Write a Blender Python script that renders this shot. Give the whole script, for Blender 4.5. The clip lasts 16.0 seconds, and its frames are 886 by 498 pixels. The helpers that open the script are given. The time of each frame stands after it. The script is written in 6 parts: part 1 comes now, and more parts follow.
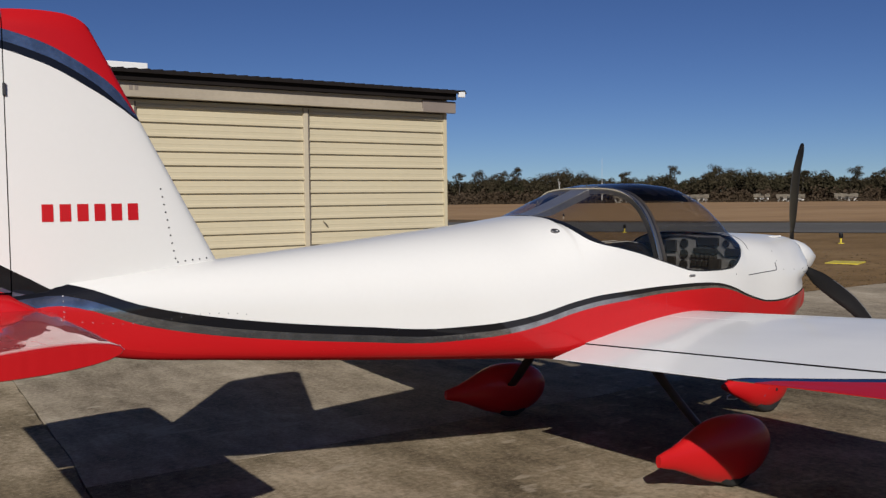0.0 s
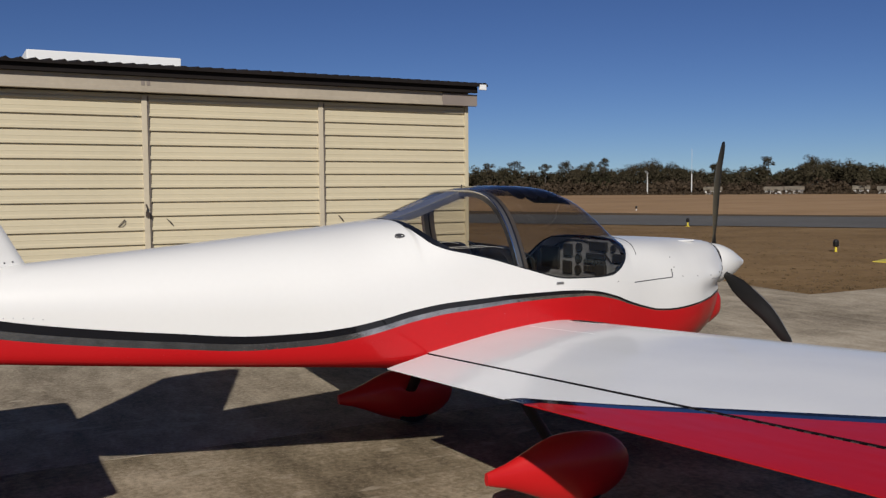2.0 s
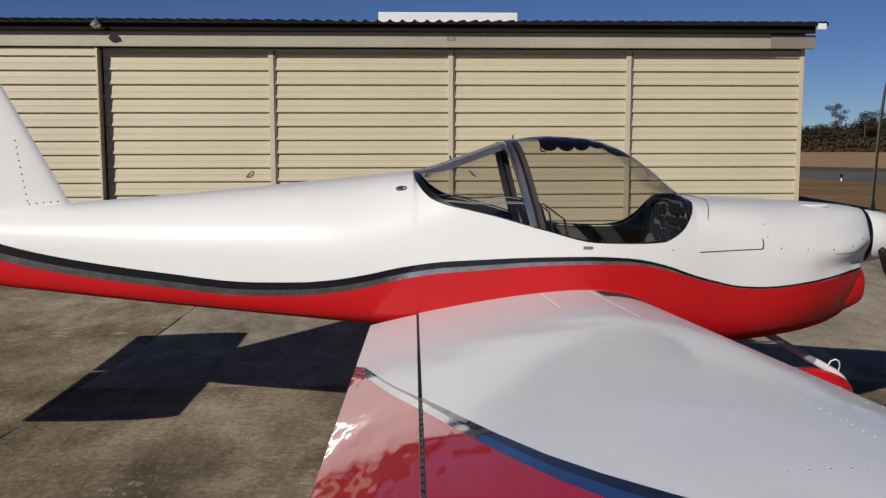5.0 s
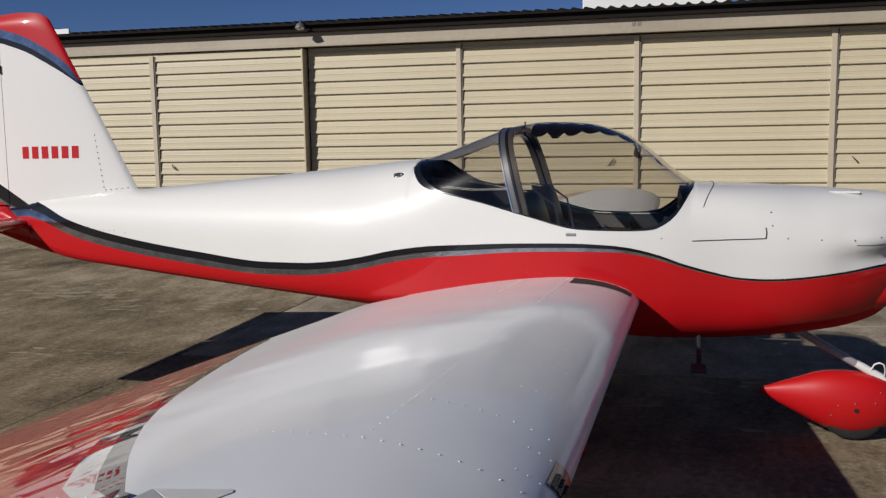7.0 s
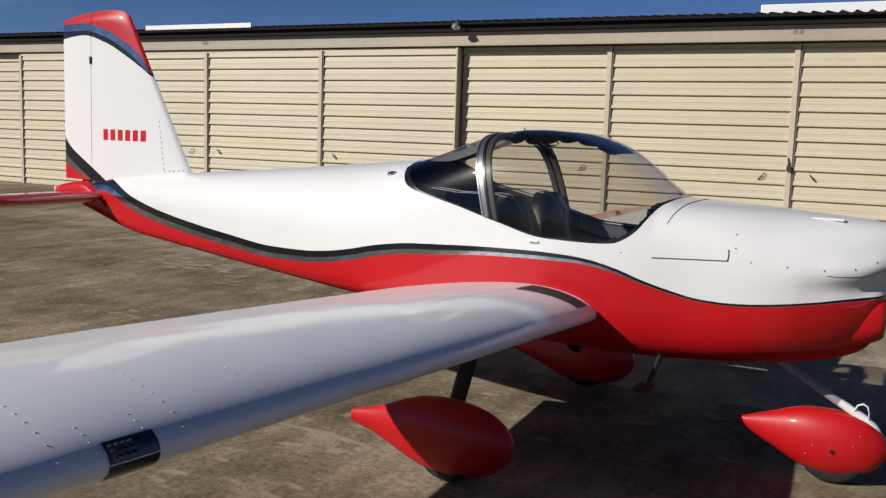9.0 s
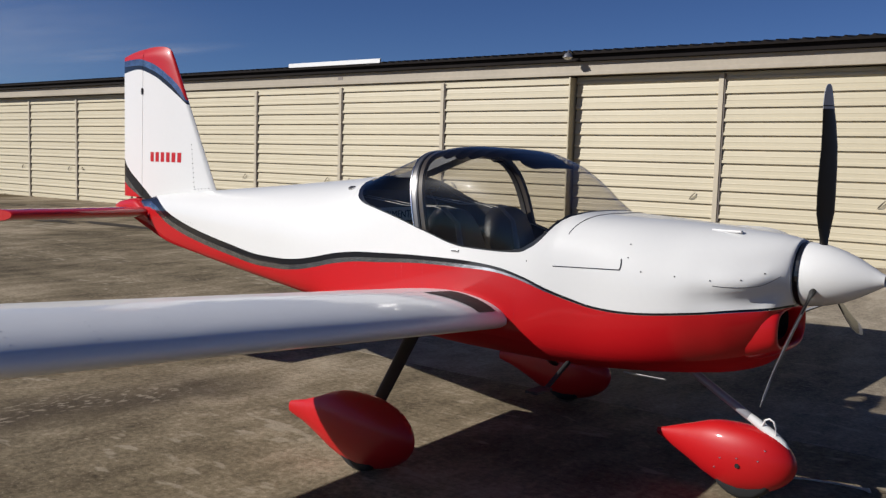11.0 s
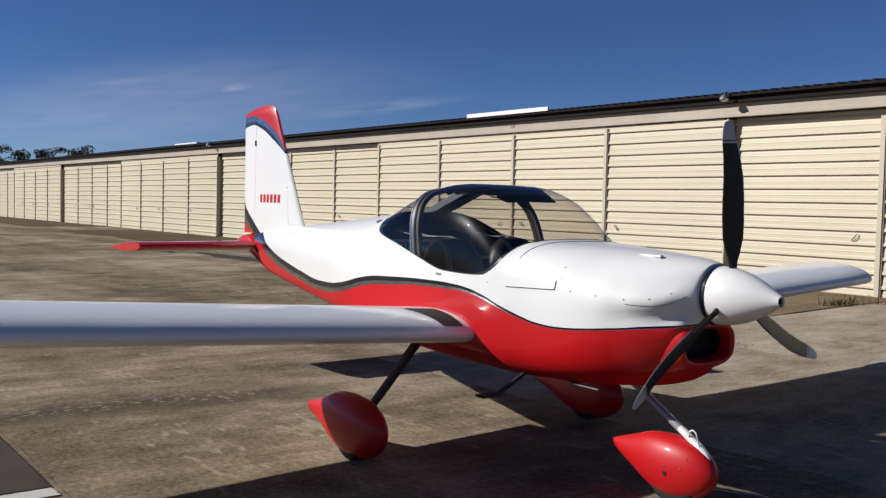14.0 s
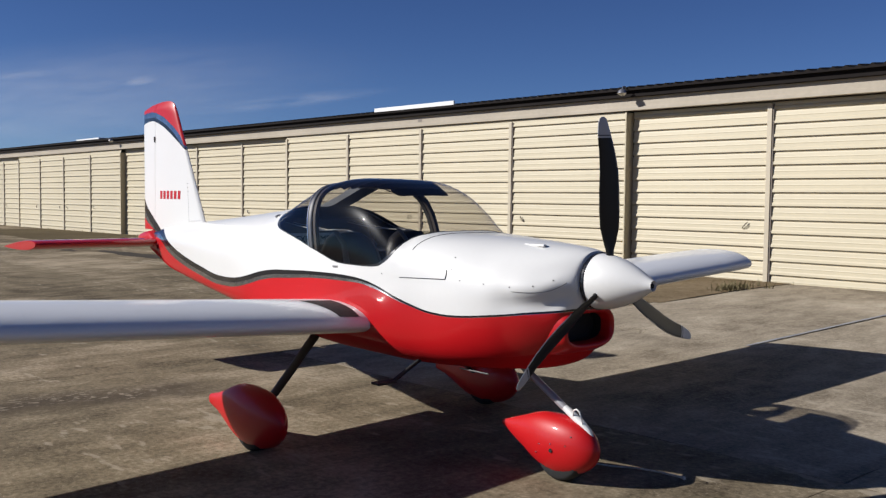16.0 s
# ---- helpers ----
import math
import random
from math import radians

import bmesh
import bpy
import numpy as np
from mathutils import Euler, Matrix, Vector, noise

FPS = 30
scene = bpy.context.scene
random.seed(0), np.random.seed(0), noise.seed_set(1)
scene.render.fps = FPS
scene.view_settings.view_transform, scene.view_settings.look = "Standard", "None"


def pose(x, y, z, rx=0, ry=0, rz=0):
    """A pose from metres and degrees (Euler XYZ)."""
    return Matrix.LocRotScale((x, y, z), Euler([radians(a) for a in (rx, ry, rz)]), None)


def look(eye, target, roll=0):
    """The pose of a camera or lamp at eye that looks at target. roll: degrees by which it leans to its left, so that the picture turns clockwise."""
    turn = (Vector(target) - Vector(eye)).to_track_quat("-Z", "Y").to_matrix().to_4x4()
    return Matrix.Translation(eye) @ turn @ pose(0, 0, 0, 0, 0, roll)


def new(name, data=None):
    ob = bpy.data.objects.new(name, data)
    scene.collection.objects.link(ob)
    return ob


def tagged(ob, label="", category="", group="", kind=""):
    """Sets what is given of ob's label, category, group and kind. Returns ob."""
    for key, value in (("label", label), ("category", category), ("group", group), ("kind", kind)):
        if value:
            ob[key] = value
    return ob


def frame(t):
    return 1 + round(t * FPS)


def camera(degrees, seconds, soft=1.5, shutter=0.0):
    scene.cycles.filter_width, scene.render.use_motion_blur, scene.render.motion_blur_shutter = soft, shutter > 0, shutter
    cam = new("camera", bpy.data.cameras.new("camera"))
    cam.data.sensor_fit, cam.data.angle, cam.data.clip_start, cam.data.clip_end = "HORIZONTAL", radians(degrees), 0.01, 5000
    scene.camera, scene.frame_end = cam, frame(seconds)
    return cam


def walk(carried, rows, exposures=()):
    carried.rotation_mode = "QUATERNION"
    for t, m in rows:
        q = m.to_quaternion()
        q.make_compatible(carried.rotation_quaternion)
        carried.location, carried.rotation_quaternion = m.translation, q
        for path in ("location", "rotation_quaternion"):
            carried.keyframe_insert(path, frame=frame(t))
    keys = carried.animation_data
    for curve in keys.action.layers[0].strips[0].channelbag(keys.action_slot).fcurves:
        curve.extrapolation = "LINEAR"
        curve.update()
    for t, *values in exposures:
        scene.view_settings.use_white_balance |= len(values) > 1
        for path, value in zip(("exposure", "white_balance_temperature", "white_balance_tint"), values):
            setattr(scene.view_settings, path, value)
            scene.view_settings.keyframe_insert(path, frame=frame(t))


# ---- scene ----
# ---------- camera ----------
cam = camera(51.6, 16.0, soft=1.35)
PATH = [
    (0, (-0.052, 0.135, 1.565), (1.075, 1.783, 1.452), -0.6),
    (0.5, (0.252, -0.078, 1.572), (1.349, 1.589, 1.443), -0.2),
    (1, (0.578, -0.154, 1.572), (1.67, 1.517, 1.448), -0.3),
    (1.5, (0.868, -0.24, 1.594), (1.891, 1.475, 1.486), -0.6),
    (2, (1.144, -0.411, 1.622), (2.107, 1.337, 1.49), -0.4),
    (2.5, (1.472, -0.459, 1.611), (2.381, 1.314, 1.444), -0.9),
    (3, (1.828, -0.525, 1.599), (2.61, 1.305, 1.403), -1.1),
    (3.5, (2.196, -0.647, 1.598), (2.848, 1.232, 1.393), -0.8),
    (4, (2.548, -0.644, 1.593), (3.034, 1.284, 1.384), -1.0),
    (4.2, (2.686, -0.651, 1.596), (3.08, 1.297, 1.374), -0.6),
    (6.3, (4.165, -0.679, 1.572), (3.932, 1.294, 1.343), -1.2),
    (6.5, (4.296, -0.655, 1.561), (4.012, 1.311, 1.327), -1.3),
    (7, (4.611, -0.674, 1.568), (4.137, 1.254, 1.325), -1.0),
    (7.5, (4.922, -0.677, 1.58), (4.308, 1.21, 1.33), -0.8),
    (8, (5.171, -0.584, 1.585), (4.462, 1.271, 1.349), 0.0),
    (8.5, (5.461, -0.529, 1.591), (4.634, 1.275, 1.341), 1.6),
    (9, (5.742, -0.423, 1.596), (4.854, 1.352, 1.347), 1.9),
    (9.2, (5.846, -0.348, 1.596), (4.931, 1.414, 1.36), 1.7),
    (11.5, (7.284, 0.072, 1.52), (5.979, 1.576, 1.342), 2.0),
    (12, (7.538, 0.175, 1.502), (6.16, 1.615, 1.338), 2.0),
    (12.5, (7.845, 0.228, 1.492), (6.395, 1.598, 1.348), 1.3),
    (13, (8.073, 0.315, 1.505), (6.565, 1.626, 1.415), 0.4),
    (13.5, (8.267, 0.423, 1.512), (6.699, 1.662, 1.437), 0.4),
    (14, (8.464, 0.443, 1.509), (6.881, 1.66, 1.409), 1.3),
    (14.5, (8.573, 0.415, 1.508), (6.997, 1.643, 1.43), 1.8),
    (15, (8.625, 0.402, 1.515), (7.056, 1.64, 1.46), 0.4),
    (15.5, (8.664, 0.41, 1.516), (7.144, 1.709, 1.45), -0.1),
    (16, (8.671, 0.421, 1.512), (7.209, 1.78, 1.401), 0.6),
]
EXPOSURE = [(0, -0.07, 6450), (4, -0.14, 6450), (6.5, -0.24, 6400), (8, -0.09, 6370), (8.5, -0.09, 6360), (9, 0.06, 6350), (12, 0.15, 6200), (14, 0.29, 6200), (16, 0.33, 6200)]
walk(cam, [(t, look(eye, target, roll)) for t, eye, target, roll in PATH], [(t, e, k, 11) for t, e, k in EXPOSURE])

# ---------- light ----------
SUN = Vector((-1.09, -1.41, 1.0)).normalized()
world = bpy.data.worlds.new("world")
scene.world = world
world.use_nodes = True
wn, wl = world.node_tree.nodes, world.node_tree.links
sky = wn.new("ShaderNodeTexSky")
sky.sky_type = "NISHITA"
sky.sun_disc = False
sky.sun_elevation = math.asin(SUN.z)
sky.sun_rotation = math.atan2(SUN.x, SUN.y)
sky.air_density, sky.dust_density, sky.ozone_density = 0.6, 0.0, 2.0
wn["Background"].inputs[1].default_value = 0.050
blue = wn.new("ShaderNodeHueSaturation")
blue.inputs["Hue"].default_value, blue.inputs["Saturation"].default_value = 0.51, 1.06
tone = wn.new("ShaderNodeMix")
tone.data_type, tone.blend_type = "RGBA", "MULTIPLY"
tone.inputs[0].default_value, tone.inputs[7].default_value = 1.0, (0.71, 0.865, 1.04, 1)
wl.new(sky.outputs[0], tone.inputs[6])
wl.new(tone.outputs[2], blue.inputs["Color"])
wl.new(blue.outputs[0], wn["Background"].inputs[0])
sun = new("sun", bpy.data.lights.new("sun", "SUN"))
sun.data.energy, sun.data.angle, sun.data.color = 5.0, radians(0.53), (1.0, 0.955, 0.885)
sun.matrix_world = look(SUN * 50, (0, 0, 0))


# ---------- materials ----------
def material(name, base, rough=0.5, metal=0.0, coat=0.0, spec=0.5, vary=0.0, scale=3.0, fine=40.0, bump=0.0, second=None, rand=0.0, coat_rough=0.04, wave=None):
    """Principled material whose colour drifts at two scales and whose surface carries a fine relief."""
    m = bpy.data.materials.new(name)
    m.use_nodes = True
    n, l = m.node_tree.nodes, m.node_tree.links
    b = n["Principled BSDF"]
    b.inputs["Base Color"].default_value = (*base, 1)
    b.inputs["Roughness"].default_value, b.inputs["Metallic"].default_value = rough, metal
    b.inputs["Specular IOR Level"].default_value = spec
    b.inputs["Coat Weight"].default_value, b.inputs["Coat Roughness"].default_value = coat, coat_rough
    if vary or second or rand:
        tc = n.new("ShaderNodeTexCoord")
        big, small = n.new("ShaderNodeTexNoise"), n.new("ShaderNodeTexNoise")
        big.inputs["Scale"].default_value, small.inputs["Scale"].default_value = scale, fine
        big.inputs["Detail"].default_value, small.inputs["Detail"].default_value = 6, 4
        for t in (big, small):
            l.new(tc.outputs["Object"], t.inputs["Vector"])
        add = n.new("ShaderNodeMath")
        add.operation = "MULTIPLY_ADD"
        l.new(small.outputs[0], add.inputs[0])
        add.inputs[1].default_value = 0.5
        l.new(big.outputs[0], add.inputs[2])
        ramp = n.new("ShaderNodeMapRange")
        ramp.inputs[1].default_value, ramp.inputs[2].default_value = 0.5, 1.0
        l.new(add.outputs[0], ramp.inputs[0])
        mix = n.new("ShaderNodeMix")
        mix.data_type = "RGBA"
        dark = second or tuple(c * (1 - vary) for c in base)
        mix.inputs[6].default_value, mix.inputs[7].default_value = (*dark, 1), (*base, 1)
        l.new(ramp.outputs[0], mix.inputs[0])
        out = mix.outputs[2]
        if rand:
            info, hsv = n.new("ShaderNodeObjectInfo"), n.new("ShaderNodeHueSaturation")
            rr = n.new("ShaderNodeMapRange")
            rr.inputs[3].default_value, rr.inputs[4].default_value = 1 - rand, 1 + rand
            l.new(info.outputs["Random"], rr.inputs[0])
            l.new(rr.outputs[0], hsv.inputs["Value"])
            l.new(out, hsv.inputs["Color"])
            out = hsv.outputs[0]
        l.new(out, b.inputs["Base Color"])
        if bump:
            bp = n.new("ShaderNodeBump")
            bp.inputs["Strength"].default_value, bp.inputs["Distance"].default_value = bump, 0.01
            l.new(add.outputs[0], bp.inputs["Height"])
            l.new(bp.outputs[0], b.inputs["Normal"])
    if wave:
        # slow buckles of thin sheet metal, stretched along the first axis
        wt, wm, wn_, wb = n.new("ShaderNodeTexCoord"), n.new("ShaderNodeMapping"), n.new("ShaderNodeTexNoise"), n.new("ShaderNodeBump")
        wm.inputs["Scale"].default_value = wave[0]
        wn_.inputs["Scale"].default_value, wn_.inputs["Detail"].default_value = 1.0, 1.5
        wb.inputs["Strength"].default_value, wb.inputs["Distance"].default_value = 1.0, wave[1]
        l.new(wt.outputs["Object"], wm.inputs["Vector"])
        l.new(wm.outputs[0], wn_.inputs["Vector"])
        l.new(wn_.outputs[0], wb.inputs["Height"])
        l.new(wb.outputs[0], b.inputs["Normal"])
        l.new(wb.outputs[0], b.inputs["Coat Normal"])
    return m


WHITE = material("white aircraft paint", (0.6688, 0.66, 0.6336), 0.4, coat=0.45, spec=0.25, vary=0.03, scale=1.5, coat_rough=0.13)
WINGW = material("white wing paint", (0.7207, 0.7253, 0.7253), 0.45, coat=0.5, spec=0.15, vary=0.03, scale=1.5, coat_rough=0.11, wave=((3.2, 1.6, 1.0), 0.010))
SILVERW = material("silver wing stripe foil", (0.62, 0.63, 0.64), 0.07, metal=1.0, vary=0.15, scale=9, wave=((12.0, 4.0, 1.0), 0.004))
BLACKW = material("black wing stripe paint", (0.0053, 0.0053, 0.007), 0.4, coat=1.0, spec=0.1, coat_rough=0.02, wave=((12.0, 4.0, 1.0), 0.004))
REDWING = material("red wing paint", (0.44, 0.0062, 0.0088), 0.45, coat=1.0, spec=0.15, coat_rough=0.02, vary=0.06, scale=2.0, wave=((14.0, 3.5, 1.0), 0.0045))
# a brighter white than the wing paint, for the skin's lap joints
JOINTW = material("bright white lap joint", (0.80, 0.80, 0.79), 0.5)
RIVETW = material("white rivet paint", (0.6512, 0.6512, 0.6512), 0.42)
RED = material("red aircraft paint", (0.44, 0.0062, 0.0088), 0.4, coat=0.42, spec=0.2, coat_rough=0.05, vary=0.06, scale=2.0)
# RED darkened and left uncoated: the belly's shade is put into its colour
REDLOW = material("shade-dulled red belly paint", (0.40, 0.0062, 0.0088), 0.7, spec=0.12, vary=0.15, scale=3.0)
REDGEL = material("red gelcoat", (0.44, 0.007, 0.0088), 0.45, coat=0.25, spec=0.25, vary=0.08, scale=3.0, coat_rough=0.08)
BLACK = material("black stripe paint", (0.0053, 0.0053, 0.007), 0.4, coat=1.0, spec=0.1, coat_rough=0.03)
SILVER = material("silver stripe foil", (0.55, 0.56, 0.575), 0.13, metal=0.95, vary=0.45, scale=14, fine=70, bump=0.08)
LEGDARK = material("dark brown spring leg paint", (0.030, 0.022, 0.019), 0.4, spec=0.4, vary=0.2, scale=8)
LEGW = material("pale grey leg paint", (0.264, 0.2596, 0.2728), 0.3, coat=0.4, vary=0.1, scale=8)
GREYBAR = material("brushed grey metal", (0.26, 0.25, 0.24), 0.32, metal=0.8, vary=0.2, scale=6, fine=90)
RUBBER = material("black rubber", (0.0158, 0.0158, 0.0158), 0.75, vary=0.3, scale=20, bump=0.2)
BLADE = material("black composite", (0.0114, 0.0106, 0.0101), 0.33, spec=0.32, vary=0.2, scale=6)
TIPGREY = material("grey blade tip paint", (0.3696, 0.3784, 0.396), 0.35)
TRIM = material("black canopy edge", (0.0062, 0.007, 0.0097), 0.3, coat=0.3)
CLOTH = material("dark seat upholstery", (0.0155, 0.0132, 0.0125), 0.42, vary=0.3, scale=14, fine=200, bump=0.3)
LINER = material("dark grey cabin lining", (0.0194, 0.0194, 0.022), 0.75, vary=0.3, scale=9)
BULK = material("brown-grey bulkhead paint", (0.24, 0.205, 0.175), 0.6, vary=0.2, scale=9)
PANEL = material("grey instrument panel paint", (0.352, 0.352, 0.3608), 0.5, vary=0.1, scale=12)
DARK = material("dark recess", (0.0053, 0.0053, 0.0053), 0.8)
RAIL = material("dull bare metal rail", (0.46, 0.45, 0.44), 0.3, metal=0.8, vary=0.25, scale=8, fine=60)
BARCOL = material("dark brown-grey bow paint", (0.0930, 0.0795, 0.0720), 0.42, spec=0.4, vary=0.2, scale=6, fine=60)
CHROME = material("bare bright metal", (0.75, 0.75, 0.76), 0.22, metal=1.0)
PALE = material("pale placard", (0.704, 0.6864, 0.6336), 0.6)
SEAM = material("panel gap", (0.0264, 0.0264, 0.0308), 0.7)
CREAM = material("cream painted siding", (0.4928, 0.4312, 0.2948), 0.5, vary=0.10, scale=0.6, fine=9, rand=0.03)
BEIGE = material("weathered beige beam paint", (0.3784, 0.3256, 0.2464), 0.6, vary=0.22, scale=0.8, fine=12)
BEIGED = material("darker patched beam paint", (0.2112, 0.176, 0.1496), 0.65, vary=0.2, scale=2)
POST = material("pale beige door stile paint", (0.4752, 0.4136, 0.3036), 0.55, vary=0.15, scale=1.5, fine=20, rand=0.03)
ROOF = material("black roof metal", (0.0141, 0.011, 0.0101), 0.85, spec=0.15, vary=0.35, scale=1.2, fine=15)
ROOFW = material("white translucent sheet", (0.704, 0.704, 0.6864), 0.5, vary=0.06, scale=2)
# dark brown that carries the shade under the eave and in door gaps
GLOOM = material("shade-darkened steel", (0.1496, 0.1232, 0.1012), 0.7, vary=0.3, scale=2)
IRON = material("rusty dark iron", (0.044, 0.0308, 0.022), 0.7, vary=0.4, scale=30)
DRY = material("dry grass blades", (0.22, 0.154, 0.0792), 0.9, spec=0.1, second=(0.1496, 0.1056, 0.0528), scale=0.8, fine=6)
GREENISH = material("greenish tuft blades", (0.1144, 0.1012, 0.0396), 0.8, second=(0.176, 0.132, 0.066), scale=2, fine=10)
LEAF = material("dark evergreen foliage", (0.0310, 0.0301, 0.0167), 1.0, spec=0.0, second=(0.0506, 0.0397, 0.0260), scale=0.05, fine=1.2)
BRUSH = material("brown winter undergrowth", (0.0493, 0.0365, 0.0236), 1.0, spec=0.0, second=(0.0672, 0.0493, 0.0347), scale=0.08, fine=1.0)
BARK = material("grey brown bark", (0.1144, 0.0968, 0.0792), 0.9, vary=0.4, scale=2)
YELLOW = material("yellow marker paint", (0.572, 0.4576, 0.0352), 0.5, vary=0.1, scale=3)
LAMPW = material("pale enamel", (0.5456, 0.5456, 0.528), 0.35)
HOUSE = material("pale house paint", (0.5104, 0.5016, 0.4752), 0.6, vary=0.1, scale=0.3)
LINEPAINT = material("worn line paint", (0.352, 0.352, 0.3608), 0.8, vary=0.45, scale=5, fine=40)
ROPE = material("white rope", (0.528, 0.5104, 0.4664), 0.8, vary=0.2, scale=60)


def clear_sheet(name, tint, rough=0.015):
    """A thin clear sheet: straight through, with a gloss that grows to grazing angles."""
    m = bpy.data.materials.new(name)
    m.use_nodes = True
    n, l = m.node_tree.nodes, m.node_tree.links
    n.remove(n["Principled BSDF"])
    tr, gl, mx, fr = n.new("ShaderNodeBsdfTransparent"), n.new("ShaderNodeBsdfGlossy"), n.new("ShaderNodeMixShader"), n.new("ShaderNodeLayerWeight")
    tr.inputs[0].default_value = (*tint, 1)
    gl.inputs["Roughness"].default_value = rough
    fr.inputs[0].default_value = 0.5
    pw, ad = n.new("ShaderNodeMath"), n.new("ShaderNodeMath")
    pw.operation, ad.operation = "POWER", "MULTIPLY_ADD"
    pw.inputs[1].default_value = 5.0
    ad.inputs[1].default_value, ad.inputs[2].default_value = 0.9, 0.035
    l.new(fr.outputs["Facing"], pw.inputs[0])
    l.new(pw.outputs[0], ad.inputs[0])
    l.new(ad.outputs[0], mx.inputs[0])
    l.new(tr.outputs[0], mx.inputs[1])
    l.new(gl.outputs[0], mx.inputs[2])
    # fine scuffs spread a faint sheen round the sun's glint
    haze, mx2 = n.new("ShaderNodeBsdfGlossy"), n.new("ShaderNodeMixShader")
    haze.inputs["Roughness"].default_value, mx2.inputs[0].default_value = 0.28, 0.004
    l.new(mx.outputs[0], mx2.inputs[1])
    l.new(haze.outputs[0], mx2.inputs[2])
    l.new(mx2.outputs[0], n["Material Output"].inputs[0])
    return m


GLASS = clear_sheet("tinted canopy glass", (0.78, 0.765, 0.735))


def ground_material(name, tones, scales, rough, bump, speck=None, rand=0.0, streak=None, fleck=None, stain=False):
    """Ground with patches, streaks and grain: tones are three colours from dark to light."""
    m = bpy.data.materials.new(name)
    m.use_nodes = True
    n, l = m.node_tree.nodes, m.node_tree.links
    b = n["Principled BSDF"]
    b.inputs["Roughness"].default_value = rough
    b.inputs["Specular IOR Level"].default_value = 0.08
    geo = n.new("ShaderNodeNewGeometry")
    noises = []
    drawn = n.new("ShaderNodeMapping")
    drawn.inputs["Scale"].default_value = (1.0, 0.42, 1)
    drawn.inputs["Rotation"].default_value = (0, 0, -0.06)
    l.new(geo.outputs["Position"], drawn.inputs["Vector"])
    for s, d in scales:
        t = n.new("ShaderNodeTexNoise")
        t.inputs["Scale"].default_value, t.inputs["Detail"].default_value, t.inputs["Roughness"].default_value = s, d, 0.65
        l.new(drawn.outputs[0] if fleck and 0.5 < s < 20 else geo.outputs["Position"], t.inputs["Vector"])
        noises.append(t)
    if streak:
        # long stains lying along the hangar row
        mp = n.new("ShaderNodeMapping")
        mp.inputs["Scale"].default_value = (streak[0], streak[1], 1)
        mp.inputs["Rotation"].default_value = (0, 0, 0.05)
        l.new(geo.outputs["Position"], mp.inputs["Vector"])
        t = n.new("ShaderNodeTexNoise")
        t.inputs["Scale"].default_value, t.inputs["Detail"].default_value, t.inputs["Roughness"].default_value = 1.0, 7, 0.6
        l.new(mp.outputs[0], t.inputs["Vector"])
        noises.append(t)
    total = noises[0].outputs[0]
    for t in noises[1:]:
        a = n.new("ShaderNodeMath")
        a.operation = "ADD"
        l.new(total, a.inputs[0])
        l.new(t.outputs[0], a.inputs[1])
        total = a.outputs[0]
    rng = n.new("ShaderNodeMapRange")
    half = 0.5 * len(noises)
    rng.inputs[1].default_value, rng.inputs[2].default_value = half - 0.42, half + 0.42
    l.new(total, rng.inputs[0])
    ramp = n.new("ShaderNodeValToRGB")
    e = ramp.color_ramp.elements
    e[0].color, e[1].color = (*tones[0], 1), (*tones[2], 1)
    mid = e.new(0.5)
    mid.color = (*tones[1], 1)
    l.new(rng.outputs[0], ramp.inputs[0])
    out = ramp.outputs[0]
    if speck:
        v = n.new("ShaderNodeTexNoise")
        v.inputs["Scale"].default_value, v.inputs["Detail"].default_value = speck[0], 2
        l.new(geo.outputs["Position"], v.inputs["Vector"])
        r2 = n.new("ShaderNodeMapRange")
        r2.inputs[1].default_value, r2.inputs[2].default_value, r2.inputs[4].default_value = speck[1], speck[1] + 0.1, speck[3]
        l.new(v.outputs[0], r2.inputs[0])
        mx = n.new("ShaderNodeMix")
        mx.data_type = "RGBA"
        l.new(r2.outputs[0], mx.inputs[0])
        l.new(out, mx.inputs[6])
        mx.inputs[7].default_value = (*speck[2], 1)
        out = mx.outputs[2]
    if fleck:
        # pale worn flecks gathered in patches
        mp = n.new("ShaderNodeMapping")
        mp.inputs["Scale"].default_value = (0.45, 1.0, 1)
        l.new(geo.outputs["Position"], mp.inputs["Vector"])
        f1, f2 = n.new("ShaderNodeTexNoise"), n.new("ShaderNodeTexNoise")
        f1.inputs["Scale"].default_value, f1.inputs["Detail"].default_value = fleck[0], 5
        f2.inputs["Scale"].default_value, f2.inputs["Detail"].default_value = 0.9, 3
        for f in (f1, f2):
            l.new(mp.outputs[0], f.inputs["Vector"])
        ma = n.new("ShaderNodeMath")
        ma.operation = "MULTIPLY_ADD"
        ma.inputs[1].default_value = 0.8
        l.new(f2.outputs[0], ma.inputs[0])
        l.new(f1.outputs[0], ma.inputs[2])
        r3 = n.new("ShaderNodeMapRange")
        r3.inputs[1].default_value, r3.inputs[2].default_value, r3.inputs[4].default_value = fleck[1], fleck[1] + 0.07, fleck[3]
        l.new(ma.outputs[0], r3.inputs[0])
        mx = n.new("ShaderNodeMix")
        mx.data_type = "RGBA"
        l.new(r3.outputs[0], mx.inputs[0])
        l.new(out, mx.inputs[6])
        mx.inputs[7].default_value = (*fleck[2], 1)
        out = mx.outputs[2]
